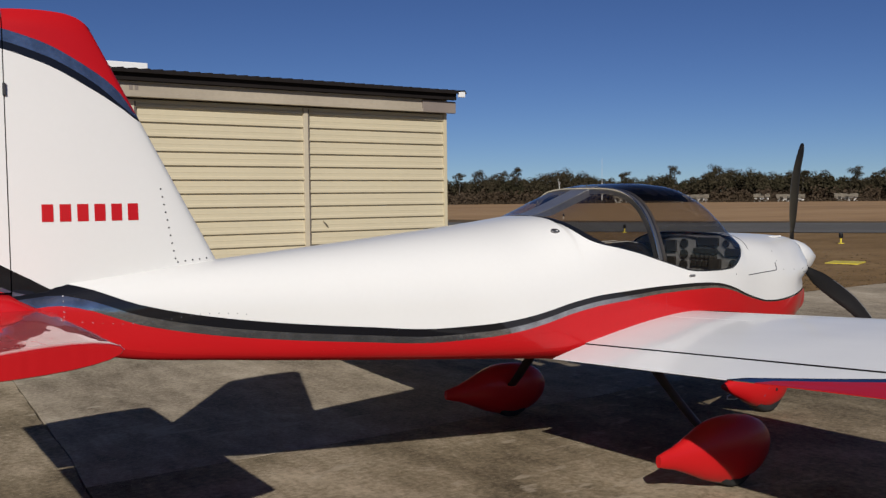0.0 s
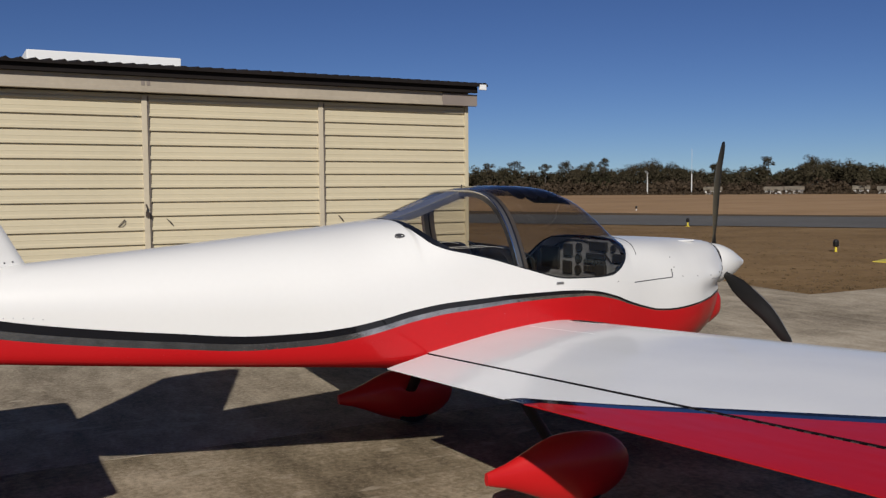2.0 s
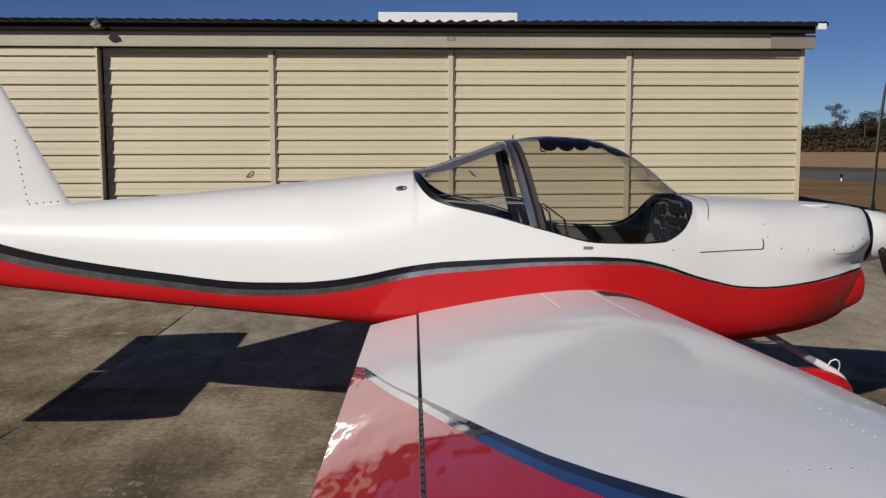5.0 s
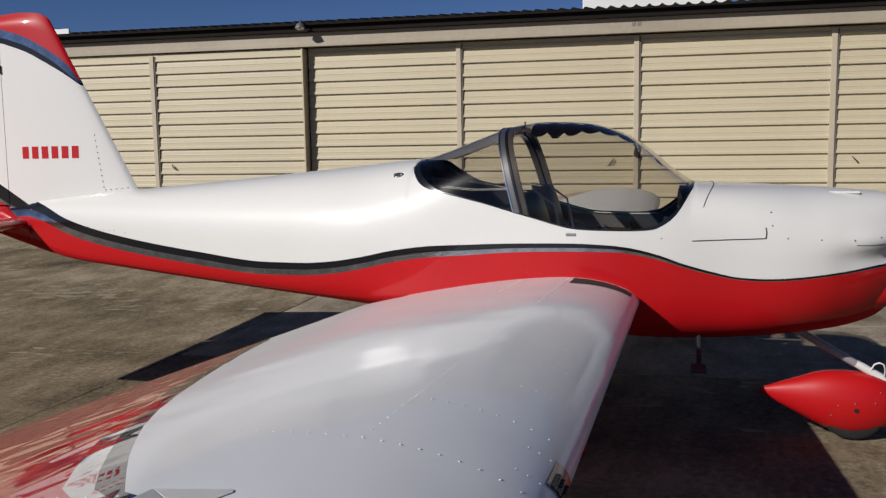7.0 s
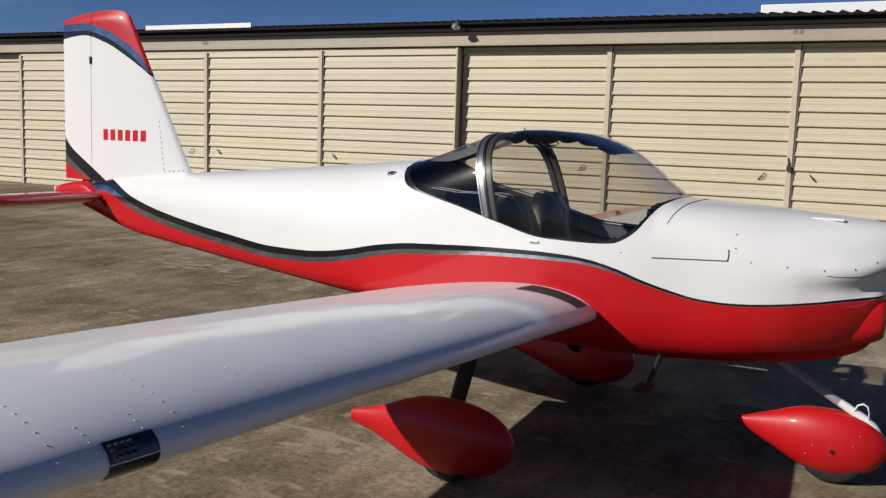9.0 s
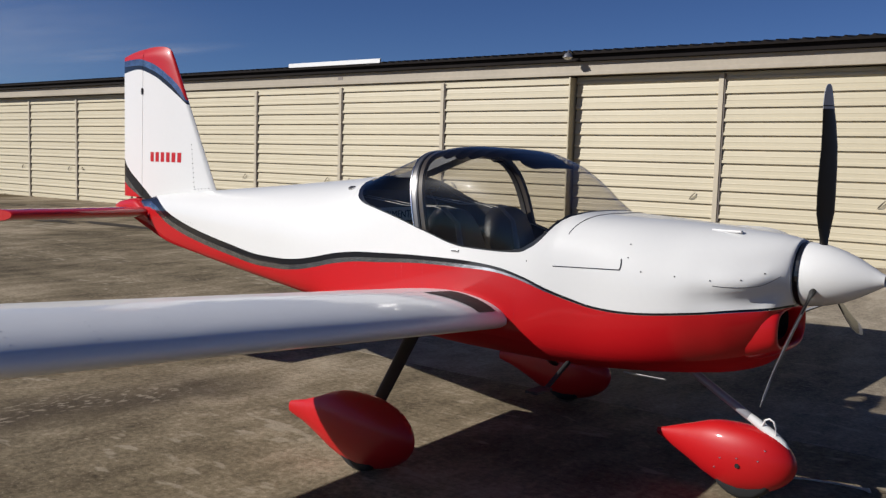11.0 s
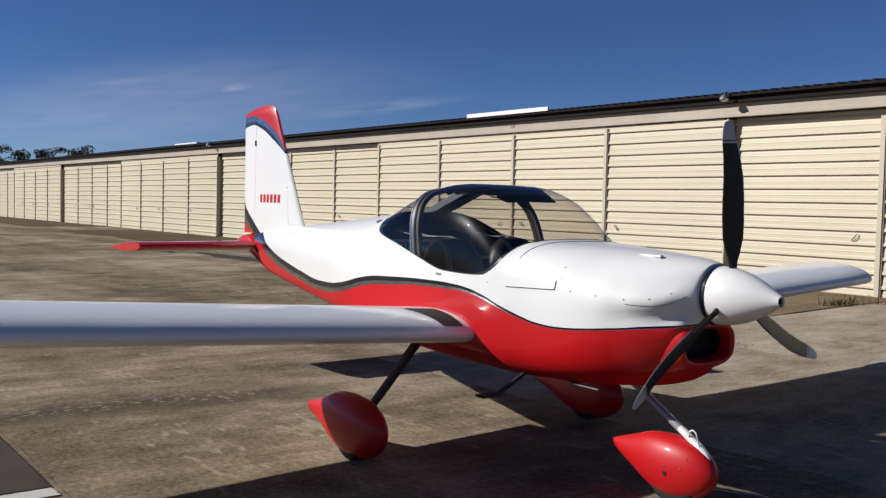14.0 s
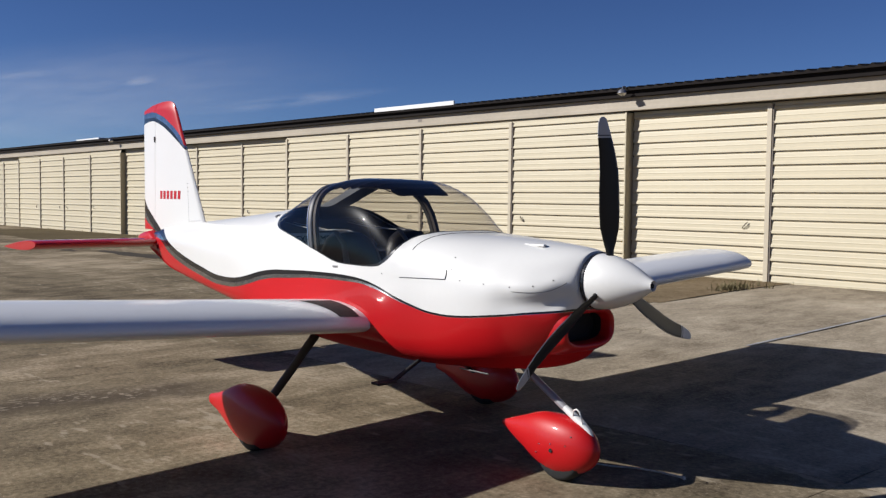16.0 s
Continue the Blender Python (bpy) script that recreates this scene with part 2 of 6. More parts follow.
    if stain:
        # a dark spilt band beside one joint, its skin flaking off pale
        xyz, wob = n.new("ShaderNodeSeparateXYZ"), n.new("ShaderNodeTexNoise")
        l.new(geo.outputs["Position"], xyz.inputs[0])
        l.new(geo.outputs["Position"], wob.inputs["Vector"])
        wob.inputs["Scale"].default_value, wob.inputs["Detail"].default_value = 1.6, 6

        def calc(op, *values):
            k = n.new("ShaderNodeMath")
            k.operation = op
            for i, q in enumerate(values):
                if isinstance(q, (int, float)):
                    k.inputs[i].default_value = q
                else:
                    l.new(q, k.inputs[i])
            return k.outputs[0]

        off = calc("ADD", calc("MULTIPLY_ADD", xyz.outputs[1], -0.12, xyz.outputs[0]), calc("MULTIPLY", wob.outputs[0], 0.7))
        near = calc("ABSOLUTE", calc("SUBTRACT", off, stain))
        span = calc("ABSOLUTE", calc("SUBTRACT", xyz.outputs[1], 2.7))
        for lo, hi, y_hi, tone, amount, flaky in ((0.48, 0.10, 1.7, (0.055, 0.042, 0.030), 0.75, False), (0.30, 0.12, 1.4, (0.36, 0.305, 0.23), 0.55, True)):
            r4, r5 = n.new("ShaderNodeMapRange"), n.new("ShaderNodeMapRange")
            r4.inputs[1].default_value, r4.inputs[2].default_value, r4.inputs[4].default_value = lo, hi, amount
            r5.inputs[1].default_value, r5.inputs[2].default_value = y_hi, y_hi - 0.7
            l.new(calc("ABSOLUTE", calc("ADD", calc("SUBTRACT", off, stain), 0.12)) if flaky else near, r4.inputs[0])
            l.new(span, r5.inputs[0])
            fac = calc("MULTIPLY", r4.outputs[0], r5.outputs[0])
            if flaky:
                fl, r6, mpf = n.new("ShaderNodeTexNoise"), n.new("ShaderNodeMapRange"), n.new("ShaderNodeMapping")
                mpf.inputs["Scale"].default_value = (2.2, 1.0, 1)
                l.new(geo.outputs["Position"], mpf.inputs["Vector"])
                l.new(mpf.outputs[0], fl.inputs["Vector"])
                fl.inputs["Scale"].default_value, fl.inputs["Detail"].default_value = 13.0, 7
                r6.inputs[1].default_value, r6.inputs[2].default_value = 0.55, 0.62
                l.new(fl.outputs[0], r6.inputs[0])
                fac = calc("MULTIPLY", fac, r6.outputs[0])
            mx = n.new("ShaderNodeMix")
            mx.data_type = "RGBA"
            l.new(fac, mx.inputs[0])
            l.new(out, mx.inputs[6])
            mx.inputs[7].default_value = (*tone, 1)
            out = mx.outputs[2]
    if rand:
        info, hsv, rr = n.new("ShaderNodeObjectInfo"), n.new("ShaderNodeHueSaturation"), n.new("ShaderNodeMapRange")
        rr.inputs[3].default_value, rr.inputs[4].default_value = 1 - rand, 1 + rand
        l.new(info.outputs["Random"], rr.inputs[0])
        l.new(rr.outputs[0], hsv.inputs["Value"])
        l.new(out, hsv.inputs["Color"])
        out = hsv.outputs[0]
    l.new(out, b.inputs["Base Color"])
    bp = n.new("ShaderNodeBump")
    bp.inputs["Strength"].default_value, bp.inputs["Distance"].default_value = bump, 0.02
    l.new(total, bp.inputs["Height"])
    l.new(bp.outputs[0], b.inputs["Normal"])
    return m


CONCRETE = ground_material("weathered concrete", ((0.0565, 0.0440, 0.0284), (0.1902, 0.1517, 0.0979), (0.3955, 0.3231, 0.2276)), ((0.22, 4), (0.9, 6), (4.0, 7), (26, 7)), 0.92, 0.3, (60, 0.62, (0.3766, 0.3143, 0.2319), 0.5), 0.06, (0.16, 0.8), (9.0, 1.05, (0.3766, 0.3188, 0.2361), 0.6), stain=1.98)
CLEANER = ground_material("paler cleaner concrete", ((0.1331, 0.1072, 0.0776), (0.2957, 0.2486, 0.1827), (0.4731, 0.4064, 0.3104)), ((0.25, 4), (1.1, 6), (5.0, 7), (30, 7)), 0.92, 0.25, (60, 0.62, (0.4337, 0.3730, 0.2830), 0.5), 0.04, (0.16, 0.5), (9.0, 1.05, (0.4140, 0.3586, 0.2739), 0.6))
MIDTONE = ground_material("part-worn concrete", ((0.0706, 0.0557, 0.0369), (0.2213, 0.1777, 0.1184), (0.4237, 0.3502, 0.2490)), ((0.22, 4), (0.9, 6), (4.0, 7), (26, 7)), 0.92, 0.3, (60, 0.62, (0.3955, 0.3321, 0.2490), 0.5), 0.05, (0.16, 0.75), (9.0, 1.05, (0.3861, 0.3277, 0.2447), 0.6))
TARMAC = ground_material("dark patched tarmac", ((0.0426, 0.0361, 0.0301), (0.0581, 0.0498, 0.0415), (0.0774, 0.0664, 0.0549)), ((0.4, 4), (6, 6)), 0.9, 0.2)
GRASS = ground_material("dry winter grass", ((0.1119, 0.0708, 0.0310), (0.1912, 0.1212, 0.0573), (0.2612, 0.1750, 0.0891)), ((0.05, 4), (0.7, 6), (9, 5)), 0.95, 0.3, None, 0.0, (0.03, 0.25))
WEEDY = ground_material("dirt under dry weeds", ((0.085, 0.062, 0.034), (0.165, 0.122, 0.072), (0.245, 0.19, 0.122)), ((0.6, 4), (5, 6), (22, 5)), 0.95, 0.4)
VERGE = ground_material("brown rough verge grass", ((0.06, 0.042, 0.024), (0.10, 0.07, 0.04), (0.14, 0.10, 0.06)), ((0.2, 4), (2, 6)), 0.95, 0.3)
DIRT = ground_material("brown trodden dirt", ((0.060, 0.045, 0.024), (0.095, 0.072, 0.038), (0.135, 0.105, 0.060)), ((0.3, 4), (5, 6)), 0.95, 0.3)
STRAW = ground_material("pale mown straw", ((0.2267, 0.1408, 0.0729), (0.3055, 0.1954, 0.1036), (0.3745, 0.2464, 0.1376)), ((0.03, 4), (0.3, 6)), 0.95, 0.3, None, 0.0, (0.02, 0.12))
ASPHALT = ground_material("grey asphalt", ((0.0792, 0.0757, 0.0704), (0.11, 0.1056, 0.0986), (0.1408, 0.1346, 0.125)), ((0.1, 4), (2, 6)), 0.95, 0.2)


# ---------- mesh helpers ----------
def mesh_of(name, verts, faces, mats, smooth=True, slots=None):
    me = bpy.data.meshes.new(name)
    me.from_pydata([tuple(v) for v in verts], [], faces)
    for m in (mats if isinstance(mats, (list, tuple)) else [mats]):
        me.materials.append(m)
    if slots is not None:
        me.polygons.foreach_set("material_index", slots)
    me.polygons.foreach_set("use_smooth", [smooth] * len(me.polygons))
    me.update()
    return me


def put(name, me, parent=None, label="", at=None):
    ob = new(name, me)
    if parent:
        ob.parent = parent
    if label:
        ob["label"] = label
    if at is not None:
        ob.matrix_local = at
    return ob


def part(name, bm, mats, parent=None, label="", smooth=False, at=None):
    """Links a bmesh as one mesh object under a thing or a part."""
    me = bpy.data.meshes.new(name)
    bm.to_mesh(me)
    bm.free()
    for m in (mats if isinstance(mats, (list, tuple)) else [mats]):
        me.materials.append(m)
    me.polygons.foreach_set("use_smooth", [smooth] * len(me.polygons))
    if smooth:
        me.set_sharp_from_angle(angle=radians(60))
    return put(name, me, parent, label, at)


def thing(name, at, label, category, group="", kind=""):
    ob = new(name)
    ob.empty_display_size = 0.2
    ob.matrix_world = at
    return tagged(ob, label, category, group, kind)


def box(bm, x0, y0, z0, x1, y1, z1, bevel=0.0):
    vs = [bm.verts.new((x, y, z)) for x in (x0, x1) for y in (y0, y1) for z in (z0, z1)]
    fs = [bm.faces.new([vs[i] for i in q]) for q in ((0, 1, 3, 2), (4, 6, 7, 5), (0, 4, 5, 1), (2, 3, 7, 6), (0, 2, 6, 4), (1, 5, 7, 3))]
    if bevel:
        es = list({e for f in fs for e in f.edges})
        bmesh.ops.bevel(bm, geom=es, offset=bevel, segments=2, affect="EDGES", profile=0.6)
    return bm


def boxed(*a, bevel=0.0):
    return box(bmesh.new(), *a, bevel=bevel)


def tube(bm, pts, radius, sides=8, flat=1.0, cap=True):
    """A tube along points; radius may be one number or one each; flat squeezes it."""
    pts = [Vector(p) for p in pts]
    rs = radius if isinstance(radius, (list, tuple)) else [radius] * len(pts)
    rings = []
    for i, p in enumerate(pts):
        d = (pts[min(i + 1, len(pts) - 1)] - pts[max(i - 1, 0)]).normalized()
        up = Vector((0, 0, 1)) if abs(d.z) < 0.95 else Vector((1, 0, 0))
        a = d.cross(up).normalized()
        b = a.cross(d).normalized()
        rings.append([bm.verts.new(p + a * rs[i] * math.cos(k * math.tau / sides) + b * rs[i] * flat * math.sin(k * math.tau / sides)) for k in range(sides)])
    for r0, r1 in zip(rings, rings[1:]):
        for k in range(sides):
            bm.faces.new((r0[k], r0[(k + 1) % sides], r1[(k + 1) % sides], r1[k]))
    if cap:
        bm.faces.new(rings[0][::-1])
        bm.faces.new(rings[-1])
    return bm


def lathe(bm, prof, sides=32, axis="z", at=(0, 0, 0)):
    """Turns a profile of (radius, height) about an axis."""
    rings = []
    for r, h in prof:
        ring = []
        for k in range(sides):
            c, s = math.cos(k * math.tau / sides) * r, math.sin(k * math.tau / sides) * r
            v = {"z": (c, s, h), "x": (h, c, s), "y": (s, h, c)}[axis]
            ring.append(bm.verts.new(Vector(v) + Vector(at)))
        rings.append(ring)
    for r0, r1 in zip(rings, rings[1:]):
        for k in range(sides):
            bm.faces.new((r0[k], r0[(k + 1) % sides], r1[(k + 1) % sides], r1[k]))
    bm.faces.new(rings[0][::-1])
    bm.faces.new(rings[-1])
    return bm


def curve(table):
    """A smooth function through (x, y) pairs (monotone cubic)."""
    xs, ys = np.array([p[0] for p in table], float), np.array([p[1] for p in table], float)
    h, d = np.diff(xs), np.diff(ys) / np.diff(xs)
    m = np.zeros(len(xs))
    m[0], m[-1] = d[0], d[-1]
    for i in range(1, len(xs) - 1):
        if d[i - 1] * d[i] > 0:
            w1, w2 = 2 * h[i] + h[i - 1], h[i] + 2 * h[i - 1]
            m[i] = (w1 + w2) / (w1 / d[i - 1] + w2 / d[i])

    def f(x):
        if x <= xs[0]:
            return float(ys[0])
        if x >= xs[-1]:
            return float(ys[-1])
        i = int(np.searchsorted(xs, x) - 1)
        t = (x - xs[i]) / h[i]
        return float((1 + 2 * t) * (1 - t) ** 2 * ys[i] + t * (1 - t) ** 2 * h[i] * m[i] + t * t * (3 - 2 * t) * ys[i + 1] + t * t * (t - 1) * h[i] * m[i + 1])
    return f


def smoothstep(a, b, x):
    t = min(max((x - a) / (b - a), 0), 1)
    return t * t * (3 - 2 * t)


# ---------- ground ----------
def rise(x, y):
    """Height of the pavement: it climbs gently to the hangar doors."""
    k = smoothstep(5.5, 14.5, y) * (1 - smoothstep(11, 26, x))
    return k * (0.16 + 0.0042 * max(min(x, 0), -60))


def fall(x, y):
    """How far the field drops towards the wood."""
    return 1.6 * smoothstep(100, 340, math.hypot(x, y))


def ground_coords(lo, hi, near0, near1, step):
    a = list(np.arange(near0, near1 + 0.01, step))
    out, d = [], step
    x = near0
    while x > lo:
        d *= 1.14
        x -= d
        out.append(max(x, lo))
    out = out[::-1] + a
    x, d = near1, step
    while x < hi:
        d *= 1.14
        x += d
        out.append(min(x, hi))
    return out


gx, gy = ground_coords(-1800, 1800, -62, 40, 2.0), ground_coords(-1800, 1800, -14, 40, 1.5)
verts = [(x, y, rise(x, y) - 0.04 - fall(x, y)) for y in gy for x in gx]
nx = len(gx)
faces = [(j * nx + i, j * nx + i + 1, (j + 1) * nx + i + 1, (j + 1) * nx + i) for j in range(len(gy) - 1) for i in range(nx - 1)]
tagged(put("ground", mesh_of("ground", verts, faces, GRASS)), "dry brown winter grass field reaching the tree line", "ground", kind="structure")

# asphalt taxiway across the grass, with its two edges
road = Vector((0.56, -0.83, 0)).normalized()
side = Vector((-road.y, road.x, 0))
bm = bmesh.new()
base_pt = Vector((30.8, 25.7, -0.035))
for k in range(40):
    a, b = -130 + k * 8, -130 + k * 8 + 8
    q = [base_pt + road * a, base_pt + road * b, base_pt + road * b + side * 13.5, base_pt + road * a + side * 13.5]
    bm.faces.new([bm.verts.new(p + Vector((0, 0, 0.02))) for p in q])
tagged(part("road", bm, ASPHALT), "grey asphalt taxiway crossing the dry grass", "taxiway", kind="structure")

verge_to = lambda a: 16.0 + 6.0 * smoothstep(-2, -30, a)
bm = bmesh.new()
for k in range(60):
    q = [base_pt + road * a + side * d for a, d in ((-230 + k * 8, 13.5), (-222 + k * 8, 13.5), (-222 + k * 8, verge_to(-222 + k * 8)), (-230 + k * 8, verge_to(-230 + k * 8)))]
    bm.faces.new([bm.verts.new(p + Vector((0, 0, 0.024))) for p in q])
tagged(part("verge", bm, VERGE), "dark brown grass verge along the taxiway", "verge", kind="structure")

rows = []
for d in (16, 40, 70, 100, 135, 170, 205, 240, 275, 310, 345, 380, 430):
    line = [base_pt + road * (-630 + 30 * k) + side * d for k in range(41)]
    rows.append([(p.x, p.y, p.z + 0.012 + 0.0012 * (d - 16) - fall(p.x, p.y)) for p in line])
verts = [v for r in rows for v in r]
faces = [(j * 41 + i, j * 41 + i + 1, (j + 1) * 41 + i + 1, (j + 1) * 41 + i) for j in range(len(rows) - 1) for i in range(40)]
tagged(put("field", mesh_of("field", verts, faces, STRAW)), "pale mown straw field beyond the taxiway", "field", kind="structure")

# ---------- light aircraft ----------
# stations run aft from the spinner's tip; x is forward, y to the left wing
plane = thing("light_aircraft", pose(6.095, 4.225, 0, 0, 0, -0.83), "red and white two-seat low-wing light aircraft parked on concrete", "airplane")

top_z = curve([(0.348, 1.246), (0.37, 1.250), (0.40, 1.257), (0.60, 1.278), (0.95, 1.300), (1.30, 1.312), (1.345, 1.316), (1.452, 1.379), (1.569, 1.479), (1.717, 1.574), (1.896, 1.627), (2.08, 1.637), (2.252, 1.617), (2.413, 1.564), (2.60, 1.497), (2.74, 1.457), (2.90, 1.442), (3.08, 1.423), (3.845, 1.349), (4.62, 1.282), (5.20, 1.234), (5.62, 1.197)])
low_z = curve([(0.348, 0.935), (0.366, 0.920), (0.378, 0.900), (0.388, 0.85), (0.398, 0.79), (0.414, 0.735), (0.46, 0.668), (0.56, 0.620), (0.68, 0.592), (1.0, 0.564), (1.42, 0.544), (1.9, 0.558), (2.4, 0.605), (3.0, 0.690), (3.6, 0.740), (4.1, 0.781), (4.63, 0.828), (5.0, 0.864), (5.15, 0.893), (5.35, 0.945), (5.62, 1.02)])
half_w = curve([(0.348, 0.148), (0.354, 0.160), (0.366, 0.174), (0.39, 0.196), (0.43, 0.230), (0.50, 0.282), (0.58, 0.330), (0.66, 0.366), (0.76, 0.405), (0.93, 0.440), (1.2, 0.469), (1.5, 0.510), (1.9, 0.533), (2.5, 0.5315), (3.0, 0.5095), (3.6, 0.4115), (4.2, 0.305), (4.8, 0.194), (5.3, 0.102), (5.62, 0.052)])
mid_z = curve([(0.348, 1.08), (0.6, 0.97), (1.2, 0.93), (2.0, 0.96), (3.0, 1.0), (4.0, 1.03), (5.62, 1.11)])
white_z = curve([(0.348, 0.958), (0.40, 0.948), (0.56, 0.928), (0.67, 0.912), (1.02, 0.882), (1.147, 0.889), (1.27, 0.916), (1.397, 0.953), (1.52, 0.997), (1.656, 1.030), (1.75, 1.041), (1.93, 1.048), (2.2, 1.045), (2.5, 1.033), (2.62, 1.027), (2.84, 0.998), (3.0, 0.963), (3.19, 0.932), (3.35, 0.919), (3.59, 0.915), (4.02, 0.952), (4.49, 1.008), (4.75, 1.052), (5.0, 1.113), (5.21, 1.195), (5.37, 1.235), (5.62, 1.30)])
band_w = curve([(0.3, 0.012), (1.15, 0.012), (1.40, 0.018), (1.58, 0.026), (1.72, 0.031), (1.86, 0.038), (2.15, 0.042), (2.46, 0.053), (3.0, 0.062), (3.6, 0.070), (4.5, 0.080), (5.2, 0.092), (5.62, 0.10)])
sill_z = curve([(1.345, 1.316), (1.37, 1.285), (1.40, 1.235), (1.44, 1.178), (1.49, 1.138), (1.545, 1.114), (1.65, 1.108), (1.87, 1.113), (2.14, 1.177), (2.36, 1.241), (2.50, 1.275), (2.62, 1.302), (2.69, 1.332), (2.735, 1.376), (2.76, 1.412), (2.775, 1.4535)])
GLASS_FRONT, GLASS_REAR = 1.345, 2.775
square = lambda s: 2.35 + 1.65 * smoothstep(0.75, 1.35, s) * (1 - smoothstep(2.3, 3.1, s))


def body_y(s, z, inset=0.0):
    """Half width of the body at a station and height."""
    zt, zb, zm, w = top_z(s) - inset, low_z(s) + inset, mid_z(s), half_w(s) - inset
    n_low = 2.4 + 1.6 * smoothstep(0.5, 1.2, s) + 3.0 * smoothstep(1.6, 2.8, s)
    u, n = ((z - zm) / (zt - zm), square(s)) if z > zm else ((zm - z) / (zm - zb), n_low)
    u = min(max(u, 0), 1)
    y = w * (1 - u ** n) ** (1 / n)
    # cheek over the cylinder heads
    up = smoothstep(0.50, 0.37, s)
    y += 0.031 * math.exp(-((s - 0.475) / 0.18) ** 2) * (math.exp(-((z - 1.058 - 0.03 * up) / 0.052) ** 2) - 0.9 * math.exp(-((z - 0.966 - 0.040 * up) / 0.038) ** 2))
    return y


def spread(s, z0, z1, n):
    """Heights from z0 to z1, spaced evenly round the body's curve."""
    zt, zb, zm = top_z(s), low_z(s), mid_z(s)
    ang = lambda z: math.asin(min(max((z - zm) / (zt - zm) if z > zm else (z - zm) / (zm - zb), -1), 1))
    inv = lambda a: zm + (zt - zm) * math.sin(a) if a > 0 else zm + (zm - zb) * math.sin(a)
    a0, a1 = ang(z0), ang(z1)
    return [inv(a0 + (a1 - a0) * k / n) for k in range(n + 1)]


def loft(stations, levels, name, mats, parent, label="", bands=None, caps=True, inset=0.0):
    """Skins both sides of the body over stations; levels(s) gives heights, bands the material of each strip."""
    verts, faces, slots = [], [], []
    m = None
    for s in stations:
        zs = levels(s)
        m = len(zs)
        for sgn in (-1, 1):
            verts += [(-s, sgn * body_y(s, z, inset), z) for z in zs]
    for i in range(len(stations) - 1):
        for sgn in (0, 1):
            a, b = i * 2 * m + sgn * m, (i + 1) * 2 * m + sgn * m
            for k in range(m - 1):
                q = (a + k, b + k, b + k + 1, a + k + 1)
                faces.append(q if sgn else q[::-1])
                slots.append(bands[k] if bands else 0)
    if caps:
        for i in (0, len(stations) - 1):
            a = i * 2 * m
            for k in range(m - 1):
                q = (a + k, a + k + 1, a + m + k + 1, a + m + k)
                faces.append(q[::-1] if i == 0 else q)
                slots.append(bands[k] if bands else 0)
    me = mesh_of(name, verts, faces, mats, True, slots)
    bm = bmesh.new()
    bm.from_mesh(me)
    bmesh.ops.remove_doubles(bm, verts=bm.verts, dist=0.0004)
    bm.to_mesh(me)
    bm.free()
    return put(name, me, parent, label)


def fuselage_levels(s):
    zt, zb = top_z(s), low_z(s)
    zo = sill_z(s) if GLASS_FRONT < s < GLASS_REAR else zt
    zw = min(white_z(s), zt)
    tot = band_w(s)
    zr = min(zw - tot, zt)
    zk = zw - tot * (0.85 - 0.31 * smoothstep(1.2, 1.6, s))
    return spread(s, zb, zr, 10) + [zk, zw] + spread(s, zw, max(zo, zw), 22)[1:]


st = sorted(set([round(x, 4) for x in [0.348, 0.350, 0.353, 0.357, 0.362, 0.370, 0.38] + list(np.arange(0.39, 0.62, 0.015)) + list(np.arange(0.62, 1.30, 0.04)) + list(np.arange(1.30, 1.60, 0.015)) + list(np.arange(1.60, 2.58, 0.04)) + list(np.arange(2.58, 2.82, 0.015)) + list(np.arange(2.84, 5.62, 0.06)) + [1.345, 2.775, 5.62]]))
# the lowest five strips take the red with the belly's shade painted in
fuselage = loft(st, fuselage_levels, "fuselage", [RED, SILVER, BLACK, WHITE, REDLOW], plane, "white over red body with a black and silver swoosh stripe", bands=[4] * 5 + [0] * 5 + [1, 2] + [3] * 22)

# the nose is open behind the chin scoop
bm = bmesh.new()
bm.from_mesh(fuselage.data)
gone = []
for f in bm.faces:
    c = f.calc_center_median()
    if c.x > -0.50 and (abs(c.y) / 0.19) ** 3 + (abs(c.z - 0.843) / 0.099) ** 3 < 1:
        gone.append(f)
bmesh.ops.delete(bm, geom=gone, context="FACES")
bm.to_mesh(fuselage.data)
bm.free()

# canopy glass, rear window, and the black edge where they meet the body
gst = [s for s in st if GLASS_FRONT <= s <= GLASS_REAR]
EDGE = lambda s: min(sill_z(s) + 0.008 + 0.016 * smoothstep(1.66, 1.45, s) + 0.05 * smoothstep(2.55, 2.77, s), top_z(s))
canopy = loft([s for s in gst if s <= 2.225], lambda s: spread(s, EDGE(s), top_z(s), 14), "canopy", GLASS, plane, "tinted clear bubble canopy", caps=False)
rear = loft([s for s in gst if s >= 2.18], lambda s: spread(s, EDGE(s), top_z(s), 14), "rear_window", GLASS, plane, "tinted clear rear window", caps=False)
loft([s for s in gst if s <= 2.225], lambda s: spread(s, sill_z(s), EDGE(s), 3), "canopy_edge", TRIM, canopy, "black canopy edge band", caps=False)
loft([s for s in gst if s >= 2.18], lambda s: spread(s, sill_z(s), EDGE(s), 3), "window_edge", TRIM, rear, "black window edge band", caps=False)


